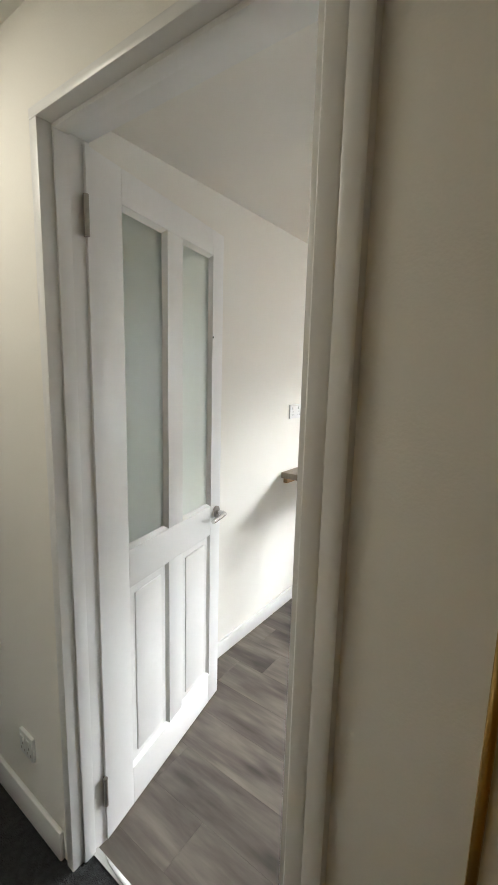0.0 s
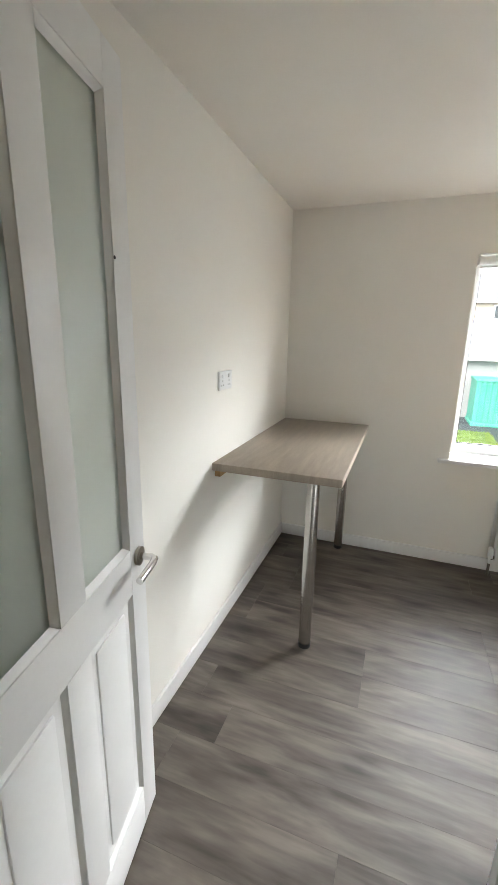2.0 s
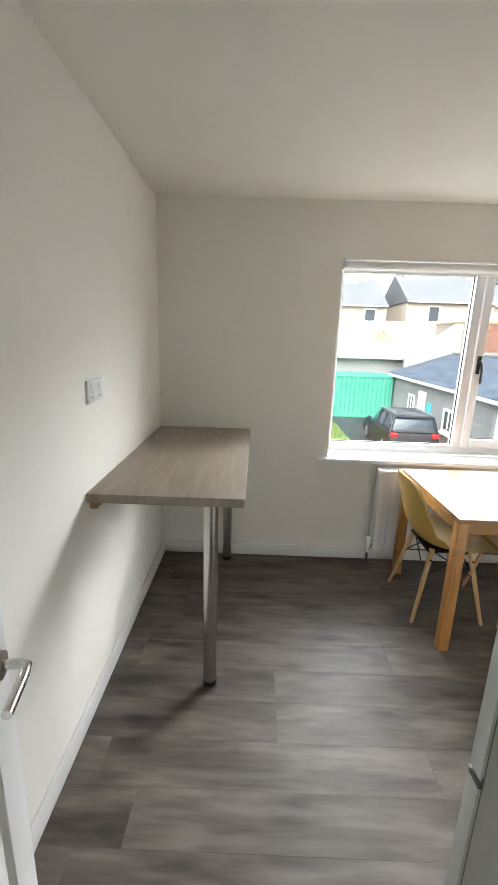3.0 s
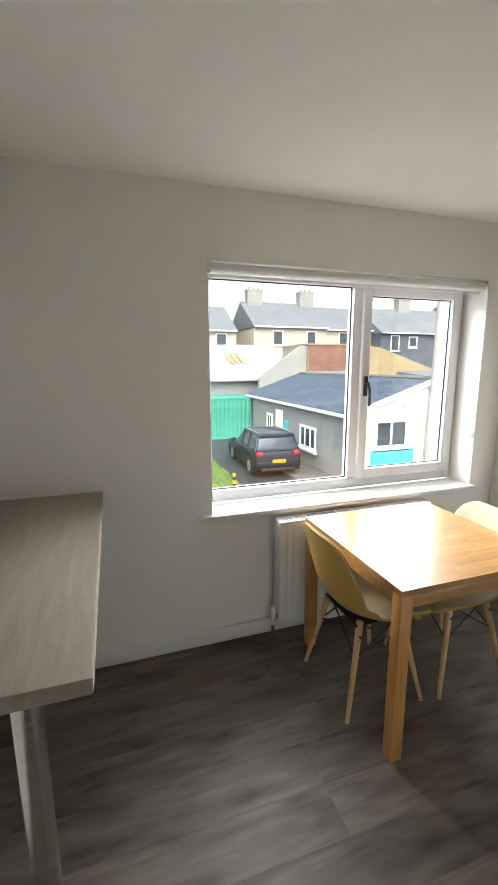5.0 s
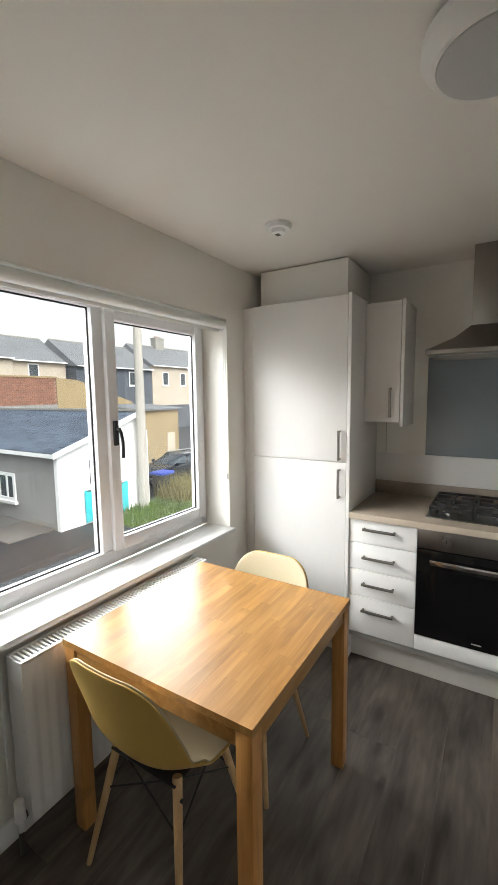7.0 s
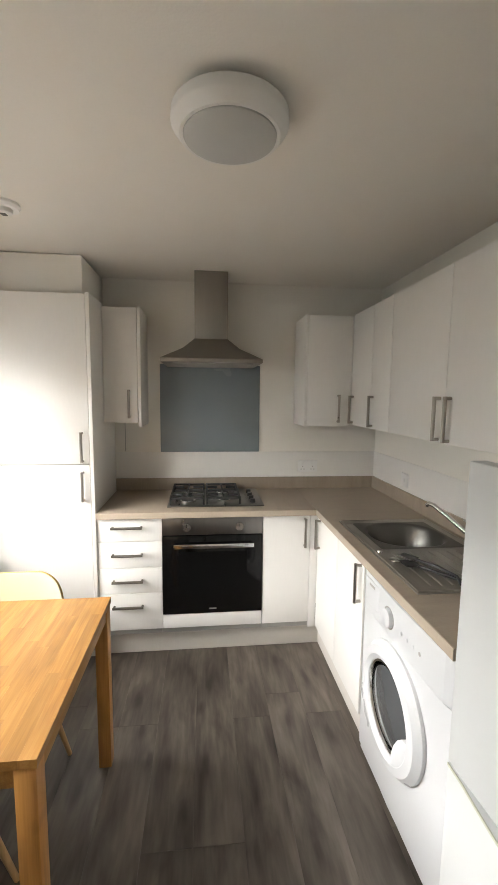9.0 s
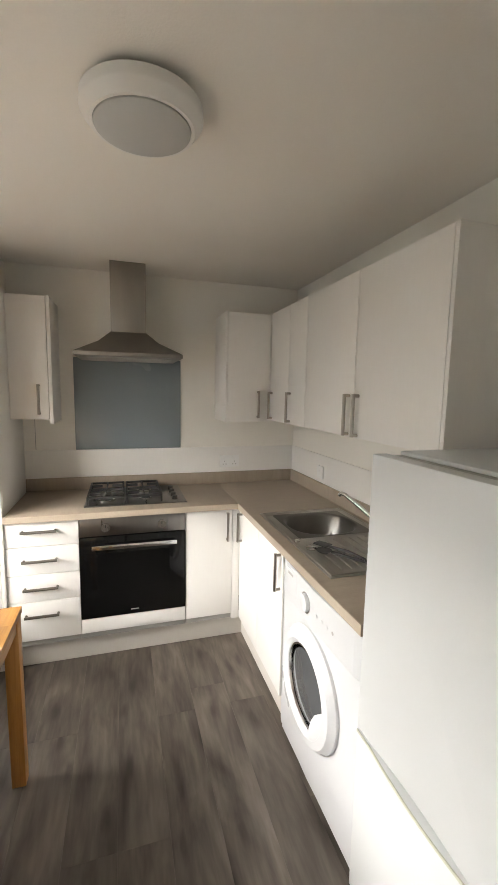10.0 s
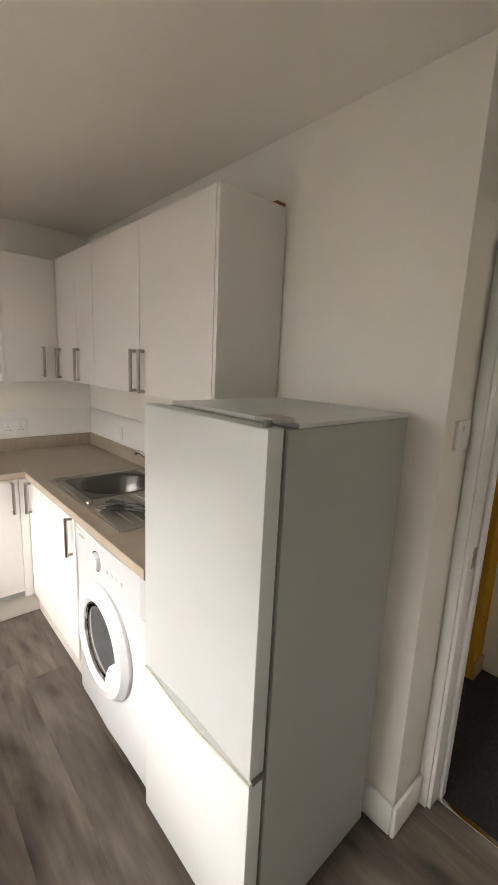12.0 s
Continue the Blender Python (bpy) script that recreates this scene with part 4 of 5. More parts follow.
bow_handle(d, (1.108, UY, 1.41), (1.108, UY, 1.578), (0, 0.026, 0))
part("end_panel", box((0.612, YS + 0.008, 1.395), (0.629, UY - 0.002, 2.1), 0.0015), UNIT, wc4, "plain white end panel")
tagged(part("packing_piece", box((0.625, YS + 0.004, 2.1), (0.68, YS + 0.05, 2.118), 0.002), RUST), "terracotta packing offcut on top of the wall cabinet", "offcut")

# tall unit with the boxed section above
tall = thing("tall_cabinet", (2.23, 3.2, 0), "tall white larder unit with two doors in the corner", "cabinet")
part("body", box((1.975, 2.872, 0.06), (XE, 3.535, 2.112)), CARCASS, tall)
part("end_panel", box((1.945, 2.851, 0.0), (XE, 2.871, 2.118), 0.002), UNIT, tall)
for z0, z1, h0, h1 in ((0.12, 1.183, 0.985, 1.14), (1.187, 2.112, 1.205, 1.362)):
    d = part("door", box((1.954, 2.876, z0), (1.973, 3.485, z1), 0.0015), UNIT, tall)
    bow_handle(d, (1.954, 2.912, h0), (1.954, 2.912, h1), (-0.028, 0, 0))
part("filler_strip", box((1.958, 3.488, 0.06), (1.975, YN, 2.112), 0.0015), UNIT, tall)
part("plinth", box((2.01, 2.872, 0), (2.026, YN, 0.115), 0.002), KICK, tall)
tagged(part("boxing", box((2.05, 2.911, 2.12), (XE, YN - 0.075, CEIL - 0.008), 0.002), WALL), "painted boxing above the tall larder unit", "boxing")

# sink, tap, utensils
sink = thing("kitchen_sink", (1.27, 1.25, WT1), "stainless steel sink with a ribbed drainer", "sink")
SX0, SX1, SY0, SY1 = 0.86, 1.69, 1.02, 1.515
rimz = WT1 + 0.006
part("rim", join(box((SX0, SY0, WT1), (BXa, SY1, rimz), 0.002), box((BXb, SY0, WT1), (SX1, SY1, rimz), 0.002), box((BXa, SY0, WT1), (BXb, BYa, rimz), 0.002), box((BXa, BYb, WT1), (BXb, SY1, rimz), 0.002)), STEEL_H, sink)


def rounded(x0, x1, y0, y1, r, z, seg=7):
    pts = []
    for cx, cy, a0 in ((x1 - r, y1 - r, 0), (x0 + r, y1 - r, 90), (x0 + r, y0 + r, 180), (x1 - r, y0 + r, 270)):
        for i in range(seg + 1):
            a = radians(a0 + 90 * i / seg)
            pts.append((cx + r * math.cos(a), cy + r * math.sin(a), z))
    return pts


bm = bmesh.new()
loops = [[bm.verts.new(p) for p in rounded(BXa - 0.008 + i, BXb + 0.008 - i, BYa - 0.008 + i, BYb + 0.008 - i, rr, z)] for i, rr, z in ((0.0, 0.02, rimz + 0.0015), (0.012, 0.15, rimz + 0.003), (0.018, 0.15, rimz + 0.002), (0.026, 0.15, rimz - 0.008), (0.042, 0.14, rimz - 0.12), (0.055, 0.12, rimz - 0.145), (0.08, 0.10, rimz - 0.152))]
for a, b in zip(loops, loops[1:]):
    for i in range(len(a)):
        bm.faces.new((a[i], a[(i + 1) % len(a)], b[(i + 1) % len(b)], b[i]))
bm.faces.new(loops[-1])
bmesh.ops.recalc_face_normals(bm, faces=bm.faces[:])
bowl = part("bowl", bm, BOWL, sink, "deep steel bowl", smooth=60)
part("waste", lathe([(0.0, 0.0), (0.04, 0.0), (0.042, 0.003), (0.0, 0.004)], (1.44, 1.26, rimz - 0.149), 28), CHROME, bowl)
for i in range(9):
    y = 1.10 + i * 0.042
    part("drainer_rib", tube([(0.91, y, rimz - 0.001), (0.93, y, rimz + 0.002), (1.19, y, rimz + 0.002), (1.22, y, rimz - 0.001)], 0.004, 8), STEEL_H, sink)
part("bead", tube([(SX0 + 0.012, SY0 + 0.012, rimz), (SX1 - 0.012, SY0 + 0.012, rimz), (SX1 - 0.012, SY1 - 0.012, rimz), (SX0 + 0.012, SY1 - 0.012, rimz), (SX0 + 0.012, SY0 + 0.012, rimz)], 0.004, 8), STEEL_H, sink)
part("overflow_cap", lathe([(0.0, 0.0), (0.014, 0.0), (0.012, 0.005), (0.0, 0.006)], (1.235, 1.485, rimz), 20), CHROME, sink)
tap = thing("mixer_tap", (1.25, 1.035, rimz), "chrome mixer tap with an angled spout", "tap")
part("tap_body", join(rod((1.25, 1.045, rimz), (1.25, 1.045, rimz + 0.055), 0.022, 0.02, 24, 0.003), rod((1.25, 1.045, rimz + 0.05), (1.25, 1.045, rimz + 0.075), 0.017, 0.012, 20)), CHROME, tap)
part("spout", tube([(1.25, 1.045, rimz + 0.045), (1.29, 1.062, rimz + 0.065), (1.38, 1.10, rimz + 0.115), (1.44, 1.125, rimz + 0.145), (1.465, 1.135, rimz + 0.148), (1.478, 1.14, rimz + 0.135)], 0.011, 14), CHROME, tap)
for s in (-1, 1):
    part("tap_lever", tube([(1.25 + s * 0.015, 1.04, rimz + 0.07), (1.25 + s * 0.03, 1.035, rimz + 0.09), (1.25 + s * 0.09, 1.03, rimz + 0.10)], 0.006, 10), CHROME, tap)
spoon = thing("serving_spoon", (1.05, 1.40, rimz + 0.008), "black plastic serving spoon lying on the drainer", "utensil")
part("spoon_bowl", lathe([(0.0, 0.0), (0.02, 0.002), (0.032, 0.010), (0.034, 0.013), (0.0, 0.012)], (1.07, 1.435, rimz + 0.005), 20), BLACK, spoon)
part("spoon_handle", tube([(1.05, 1.41, rimz + 0.014), (0.98, 1.36, rimz + 0.012), (0.90, 1.30, rimz + 0.010)], 0.006), BLACK, spoon)
spat = thing("spatula", (1.08, 1.38, rimz + 0.01), "black plastic spatula lying on the drainer", "utensil")
part("blade", prism([(1.11, 1.375), (1.165, 1.41), (1.145, 1.45), (1.085, 1.42)], "z", rimz + 0.018, rimz + 0.023, 0.001), BLACK, spat)
part("spatula_handle", tube([(1.10, 1.40, rimz + 0.020), (1.02, 1.35, rimz + 0.022), (0.94, 1.32, rimz + 0.016), (0.89, 1.335, rimz + 0.010)], 0.006), BLACK, spat)
plug = thing("sink_plug", (1.12, 1.44, rimz + 0.008), "small chrome sink plug on the drainer", "plug")
part("plug_disc", lathe([(0.0, 0.0), (0.022, 0.0), (0.024, 0.006), (0.0, 0.009)], (1.13, 1.465, rimz + 0.002), 20), CHROME, plug)

# washing machine
wm = thing("washing_machine", (0.89, 1.27, 0), "white front-loading washing machine under the worktop", "washing machine")
WX_0, WX_1, WY = 0.588, 1.226, 1.555
part("body", box((WX_0, 1.02, 0.015), (WX_1, WY - 0.028, 0.858), 0.01), ENAMEL, wm)
part("front_panel", prism([(WX_0, WY - 0.028), (WX_0, WY - 0.012), (WX_0 + 0.03, WY - 0.002), (0.9, WY + 0.006), (WX_1 - 0.03, WY - 0.002), (WX_1, WY - 0.012), (WX_1, WY - 0.028)], "z", 0.06, 0.70), ENAMEL, wm)
panel = part("control_panel", prism([(WX_0, WY - 0.028), (WX_0, WY - 0.010), (WX_0 + 0.03, WY + 0.002), (0.9, WY + 0.012), (WX_1 - 0.03, WY + 0.002), (WX_1, WY - 0.010), (WX_1, WY - 0.028)], "z", 0.703, 0.856, 0.002), ENAMEL, wm)
part("kick_panel", box((WX_0 + 0.01, WY - 0.04, 0.015), (WX_1 - 0.01, WY - 0.015, 0.058), 0.003), ENAMEL, wm)
WC = (0.905, WY + 0.002, 0.462)
ring = part("door_ring", lathe([(0.165, 0.0), (0.225, 0.0), (0.225, 0.012), (0.205, 0.034), (0.175, 0.040), (0.158, 0.030), (0.152, 0.012), (0.165, 0.0)], WC, 56, "y"), ENAMEL, wm)
part("porthole", lathe([(0.0, 0.0), (0.156, 0.0), (0.156, 0.014), (0.13, 0.019), (0.07, 0.023), (0.0, 0.025)], WC, 48, "y"), PORTHOLE, ring, "dark porthole glass")
part("chrome_ring", lathe([(0.146, 0.018), (0.158, 0.018), (0.156, 0.026), (0.148, 0.026), (0.146, 0.018)], WC, 48, "y"), CHROME, ring)
hp = [(WC[0] - 0.185 * math.cos(radians(a)), WC[2] - 0.185 * math.sin(radians(a))) for a in range(-4, 69, 9)]
hp += [(WC[0] + dx, WC[2] + dz) for dx, dz in ((-0.066, -0.145), (-0.074, -0.11), (-0.088, -0.07), (-0.112, -0.03), (-0.145, 0.0))]
bm = prism([(x, z) for x, z in hp], "y", WY + 0.012, WY + 0.041, 0.005)
part("door_grip", bm, ENAMEL, ring, "moulded white door grip")
k = part("dial", lathe([(0.0, 0.0), (0.036, 0.0), (0.034, 0.016), (0.028, 0.02), (0.0, 0.02)], (0.955, WY + 0.009, 0.775), 32, "y"), ENAMEL, panel)
part("dial_rim", lathe([(0.036, 0.0), (0.041, 0.0), (0.041, 0.003), (0.036, 0.003), (0.036, 0.0)], (0.955, WY + 0.009, 0.775), 32, "y"), CHROME, panel)
part("detergent_drawer", box((1.05, WY + 0.001, 0.735), (1.185, WY + 0.008, 0.84), 0.004), ENAMEL, panel)
part("badge", box((1.09, WY + 0.008, 0.815), (1.14, WY + 0.009, 0.825)), CARCASS, panel)
for i in range(4):
    part("button", lathe([(0.0, 0.0), (0.008, 0.0), (0.007, 0.005), (0.0, 0.006)], (0.86 - i * 0.038, WY + 0.008 - i * 0.002, 0.77), 16, "y"), CARCASS if i == 3 else ENAMEL, panel)
for i in range(5):
    part("legend", box((0.87 - i * 0.032, WY + 0.0095 - i * 0.002, 0.80), (0.885 - i * 0.032, WY + 0.0105 - i * 0.0015, 0.804)), CARCASS, panel)
for x in (WX_0 + 0.05, WX_1 - 0.05):
    for y in (1.06, WY - 0.07):
        part("foot", rod((x, y, 0), (x, y, 0.016), 0.02), BLACK, wm)

# fridge freezer
fr = thing("fridge_freezer", (0.3, 1.28, 0), "white fridge freezer with grey sides by the doorway", "fridge")
FX0, FX1, FYB, FYF, FZ = 0.049, 0.549, 1.02, 1.576, 1.43
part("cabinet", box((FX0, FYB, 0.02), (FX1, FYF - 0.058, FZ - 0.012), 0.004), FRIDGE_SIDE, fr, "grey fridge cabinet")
part("top_cover", box((FX0 - 0.001, FYB, FZ - 0.012), (FX1 + 0.001, FYF - 0.09, FZ), 0.004), FRIDGE, fr)
part("gasket", box((FX0 + 0.008, FYF - 0.058, 0.06), (FX1 - 0.008, FYF - 0.046, FZ - 0.012)), GASKET, fr)
part("split_bar", box((FX0 + 0.004, FYF - 0.05, 0.575), (FX1 - 0.004, FYF - 0.03, 0.605)), GASKET, fr)
wave_top = [(FX0 + i * (FX1 - FX0) / 16, 0.594 + 0.012 * math.sin(math.pi * min(1, max(0, (i - 2) / 12)))) for i in range(17)]
wave_low = [(FX0 + i * (FX1 - FX0) / 16, 0.586 - 0.016 * math.sin(math.pi * min(1, max(0, (i - 2) / 12))) ) for i in range(17)]
part("fridge_door", prism([(FX0, FZ - 0.006)] + wave_top + [(FX1, FZ - 0.006)], "y", FYF - 0.046, FYF, 0.004), FRIDGE, fr, "tall white upper door")
part("freezer_door", prism([(FX0, 0.045)] + wave_low + [(FX1, 0.045)], "y", FYF - 0.046, FYF, 0.004), FRIDGE, fr, "white lower freezer door")
part("door_seal", prism(wave_low + [(x, z - 0.008) for x, z in wave_low[::-1]], "y", FYF - 0.002, FYF + 0.0012), SEAL, fr, "yellowed strip along the handle groove")
hb = part("hinge_cover", box((FX0 + 0.008, FYF - 0.085, FZ), (FX0 + 0.075, FYF - 0.03, FZ + 0.012), 0.004), CARCASS, fr, "grey hinge cover")
part("hinge_pin", rod((FX0 + 0.025, FYF - 0.022, FZ - 0.008), (FX0 + 0.025, FYF - 0.022, FZ + 0.008), 0.009), GASKET, fr)
part("hinge", box((FX0 - 0.003, FYF - 0.05, 0.578), (FX0 + 0.03, FYF - 0.01, 0.588)), GASKET, fr)
for x in (FX0 + 0.05, FX1 - 0.05):
    for y in (FYB + 0.05, FYF - 0.1):
        part("foot", rod((x, y, 0), (x, y, 0.022), 0.018), BLACK, fr)
part("toe_grille", box((FX0 + 0.004, FYF - 0.06, 0.008), (FX1 - 0.004, FYF - 0.05, 0.04)), GASKET, fr)

# ceiling fittings
lamp = thing("ceiling_light", (0.79, 2.17, CEIL - 0.1), "round white bulkhead ceiling light, switched off", "ceiling light")
part("base", lathe([(0.0, 0.0), (0.128, 0.0), (0.130, -0.014), (0.154, -0.017), (0.158, -0.021), (0.159, -0.044), (0.156, -0.05), (0.136, -0.073), (0.127, -0.073), (0.127, -0.05), (0.0, -0.05)], (0.79, 2.17, CEIL), 64), LAMP_WHITE, lamp)
part("diffuser", lathe([(0.127, -0.065), (0.125, -0.076), (0.11, -0.083), (0.06, -0.089), (0.0, -0.091)], (0.79, 2.17, CEIL), 64), DIFFUSER, lamp, "unlit opal diffuser")
det = thing("smoke_detector", (1.465, 3.05, CEIL - 0.04), "small white round smoke detector on the ceiling", "smoke detector")
part("base", lathe([(0.0, 0.0), (0.06, 0.0), (0.062, -0.012), (0.055, -0.022), (0.0, -0.022)], (1.465, 3.05, CEIL), 36), LAMP_WHITE, det)
part("sensor", lathe([(0.034, -0.022), (0.030, -0.038), (0.02, -0.042), (0.0, -0.042)], (1.465, 3.05, CEIL), 24), LAMP_WHITE, det)
part("vent", box((1.452, 3.04, CEIL - 0.044), (1.478, 3.06, CEIL - 0.0405)), GASKET, det)

# ---- outside ----
setting("ground", box((-400, YN + 0.31, GROUND - 0.3), (400, 600, GROUND)), ASPHALT, "wet grey asphalt yard reaching far behind", "ground")


def slab_window(parent, axis, at, a0, a1, z0, z1, panes=2, sill=True, glass_mat=None):
    """A white window on a facade; axis: the wall's normal ('x' or 'y'), facing down the axis."""
    def bx(p0, p1, q0, q1, d0, d1, bevel=0.0):
        if axis == "x":
            return box((at - d1, p0, q0), (at - d0, p1, q1), bevel)
        return box((p0, at - d1, q0), (p1, at - d0, q1), bevel)
    f = 0.11
    w = part("window", join(bx(a0, a0 + f, z0, z1, -0.02, 0.05), bx(a1 - f, a1, z0, z1, -0.02, 0.05), bx(a0 + f, a1 - f, z0, z0 + f, -0.02, 0.05), bx(a0 + f, a1 - f, z1 - f, z1, -0.02, 0.05)), UPVC, parent, "white framed window")
    step = (a1 - a0) / panes
    for i in range(panes):
        part("pane", bx(a0 + i * step + 0.02, a0 + (i + 1) * step - 0.02, z0 + 0.03, z1 - 0.03, -0.01, 0.015), glass_mat or DARK_WINDOW, w, "dark pane")
        if i:
            part("mullion", bx(a0 + i * step - 0.04, a0 + i * step + 0.04, z0 + f, z1 - f, -0.02, 0.045), UPVC, w)
    if sill:
        part("sill", bx(a0 - 0.08, a1 + 0.08, z0 - 0.1, z0, 0.0, 0.12), RENDER_WHITE, w)
    return w


# single-storey workshop with a slate roof
AX, AY0, AY1, AXR = 7.4, 13.95, 25.0, 10.75
EZ, RZ = -0.16, 1.02
shop = thing("workshop", (AX, AY0, GROUND), "low grey rendered workshop with slate roof and white gable", "building")
part("wall", box((AX, AY0 + 0.15, GROUND), (AXR, AY1, EZ)), RENDER_GREY, shop)
part("gable_wall", prism([(AX, GROUND), (AXR, GROUND), (AXR, RZ - 0.05), (AX, EZ - 0.05)], "y", AY0, AY0 + 0.15), RENDER_WHITE, shop, "white painted gable")
part("back_fill", prism([(AX + 0.05, EZ - 0.06), (AXR, EZ - 0.06), (AXR, RZ - 0.06)], "y", AY0 + 0.15, AY1), RENDER_GREY, shop)
slope = math.hypot(AXR - AX + 0.2, RZ - EZ)
ang = math.atan2(RZ - EZ, AXR - AX + 0.2)
rowsr, tile_l = 16, slope / 16
roof = part("roof", prism([(AX - 0.2, EZ - 0.04), (AXR, RZ - 0.04), (AXR, RZ), (AX - 0.2, EZ)], "y", AY0 - 0.12, AY1), SLATE, shop, "blue-grey slate roof")
slate_me = None
for r in range(rowsr):
    for c in range(18):
        y = AY0 - 0.12 + (c + (0.5 if r % 2 else 0.0)) * 0.62
        if y > AY1 - 0.3:
            continue
        if slate_me is None:
            ob = part("slate", box((-tile_l * 0.56, 0.008, 0.0), (tile_l * 0.5, 0.612, 0.014)), SLATE, None)
            slate_me = ob.data
        else:
            ob = new("slate", slate_me)
        ob.parent = roof
        s = (r + 0.5) * tile_l
        ob.matrix_basis = Matrix.Translation(-shop.location) @ Matrix.Translation((AX - 0.2 + s * math.cos(ang), y, EZ + s * math.sin(ang) + 0.006)) @ Matrix.Rotation(-ang - 0.02, 4, "Y")
part("fascia", box((AX - 0.22, AY0 - 0.12, EZ - 0.14), (AX - 0.18, AY1, EZ - 0.01)), RENDER_WHITE, shop)
part("bargeboard", prism([(AX - 0.22, EZ - 0.16), (AXR, RZ - 0.18), (AXR, RZ + 0.01), (AX - 0.22, EZ + 0.01)], "y", AY0 - 0.16, AY0 - 0.12), RENDER_WHITE, shop, "white bargeboard")
part("corner_band", box((AX - 0.02, AY0 - 0.01, GROUND), (AX, AY0 + 0.16, EZ - 0.05)), RENDER_WHITE, shop)
part("ridge", box((AXR - 0.12, AY0 - 0.12, RZ), (AXR + 0.1, AY1, RZ + 0.09)), CONCRETE, shop)
slab_window(shop, "x", AX, 16.4, 17.9, -2.0, -1.02, 3)
slab_window(shop, "x", AX, 21.2, 22.0, -1.95, -0.95, 2)
part("door", box((AX - 0.06, 19.9, GROUND), (AX + 0.02, 20.7, -0.65), 0.01), RENDER_WHITE, shop, "white workshop door")
part("wall_sign", box((AX - 0.05, 19.2, -1.6), (AX - 0.005, 19.6, -1.05)), CYAN, shop, "small turquoise sign")
slab_window(shop, "y", AY0, 8.42, 9.85, -1.48, -0.42, 2)
part("lamp", box((9.6, AY0 - 0.2, 0.05), (9.75, AY0, 0.13), 0.02), LAMP_WHITE, shop)
part("downpipe", rod((AX - 0.08, 24.8, GROUND), (AX - 0.08, 24.8, EZ - 0.1), 0.05), CARCASS, shop)
tagged(part("turquoise_board", box((8.28, AY0 - 0.12, -2.62), (10.1, AY0 - 0.06, -1.52), 0.01), CYAN), "turquoise board leaning on the white gable", "board")
setting("pavement", box((5.9, 14.3, GROUND), (AX, 25.0, GROUND + 0.06), 0.01), DAMP, "damp concrete apron along the workshop", "pavement")

# brick and ochre building behind
bb = thing("brick_outbuilding", (11.2, 25.0, GROUND), "red brick outbuilding with an ochre sloping side", "building")
bw = part("wall", box((11.2, 25.06, GROUND), (14.9, 29, 2.74)), MORTAR, bb)
brick_me = None
for r in range(12):
    for c in range(14):
        x = 11.2 + (c + (0.5 if r % 2 else 0)) * 0.255
        if brick_me is None:
            ob = part("brick", box((0, 0, 0), (0.242, 0.09, 0.118)), BRICK, None)
            brick_me = ob.data
        else:
            ob = new("brick", brick_me)
        ob.parent = bw
        ob.location = Vector((x + 0.005, 25.0, 1.16 + r * 0.13)) - bb.location
part("coping", box((11.15, 24.96, 2.72), (14.95, 29, 2.82)), OCHRE_WALL, bb)
part("lower_wall", box((11.2, 25.0, GROUND), (14.9, 25.06, 1.15)), RENDER_GREY, bb)
part("ochre_side", prism([(14.9, GROUND), (20.8, GROUND), (20.8, 1.2), (16.3, 2.66), (14.9, 2.74)], "y", 25.0, 29), OCHRE_WALL, bb, "ochre rendered sloping side")
setting("yard_wall", prism([(8.1, GROUND), (11.2, GROUND), (11.2, 2.7), (10.8, 2.68), (8.1, 0.75)], "y", 25.2, 25.5), CONCRETE, "weathered concrete wall with a sloping top", "wall")

# long shed with pale roof
shed = thing("long_shed", (2.0, 27.0, GROUND), "long grey shed with a pale sheet roof", "building")
part("wall", box((-6, 27.0, GROUND), (9.0, 38, 0.72)), RENDER_GREY, shed)
part("roof", prism([(26.7, 0.70), (33.0, 3.05), (38.3, 0.9), (38.3, 0.8), (33.0, 2.95), (26.7, 0.6)], "x", -6.2, 11.2), WHITE_ROOF, shed, "pale corrugated sheet roof")
for i in range(44):
    x = -6.0 + i * 0.39
    part("roof_rib", prism([(26.7, 0.70), (33.0, 3.05), (33.0, 3.10), (26.7, 0.75)], "x", x, x + 0.05), WHITE_ROOF, shed)
for i in range(3):
    part("rooflight", prism([(28.9, 1.57), (31.0, 2.36), (31.0, 2.41), (28.9, 1.62)], "x", 7.4 + i * 0.42, 7.72 + i * 0.42), OCHRE_WALL, shed, "yellowed rooflight")
part("gutter", box((-6.2, 26.55, 0.52), (9.0, 26.72, 0.68), 0.02), CARCASS, shed)

cont = thing("shipping_container", (5.6, 25.3, GROUND), "green corrugated steel container", "container")
part("body", box((3.2, 24.35, GROUND + 0.1), (7.3, 26.4, -0.3)), GREEN, cont)
for i in range(16):
    part("rib", prism([(3.25 + i * 0.25, 24.36), (3.31 + i * 0.25, 24.31), (3.39 + i * 0.25, 24.31), (3.45 + i * 0.25, 24.36)], "z", GROUND + 0.2, -0.42), GREEN, cont)
part("top_rail", box((3.15, 24.29, -0.42), (7.35, 26.45, -0.28), 0.02), GREEN, cont)
part("bottom_rail", box((3.15, 24.29, GROUND), (7.35, 26.45, GROUND + 0.18), 0.02), GREEN, cont)

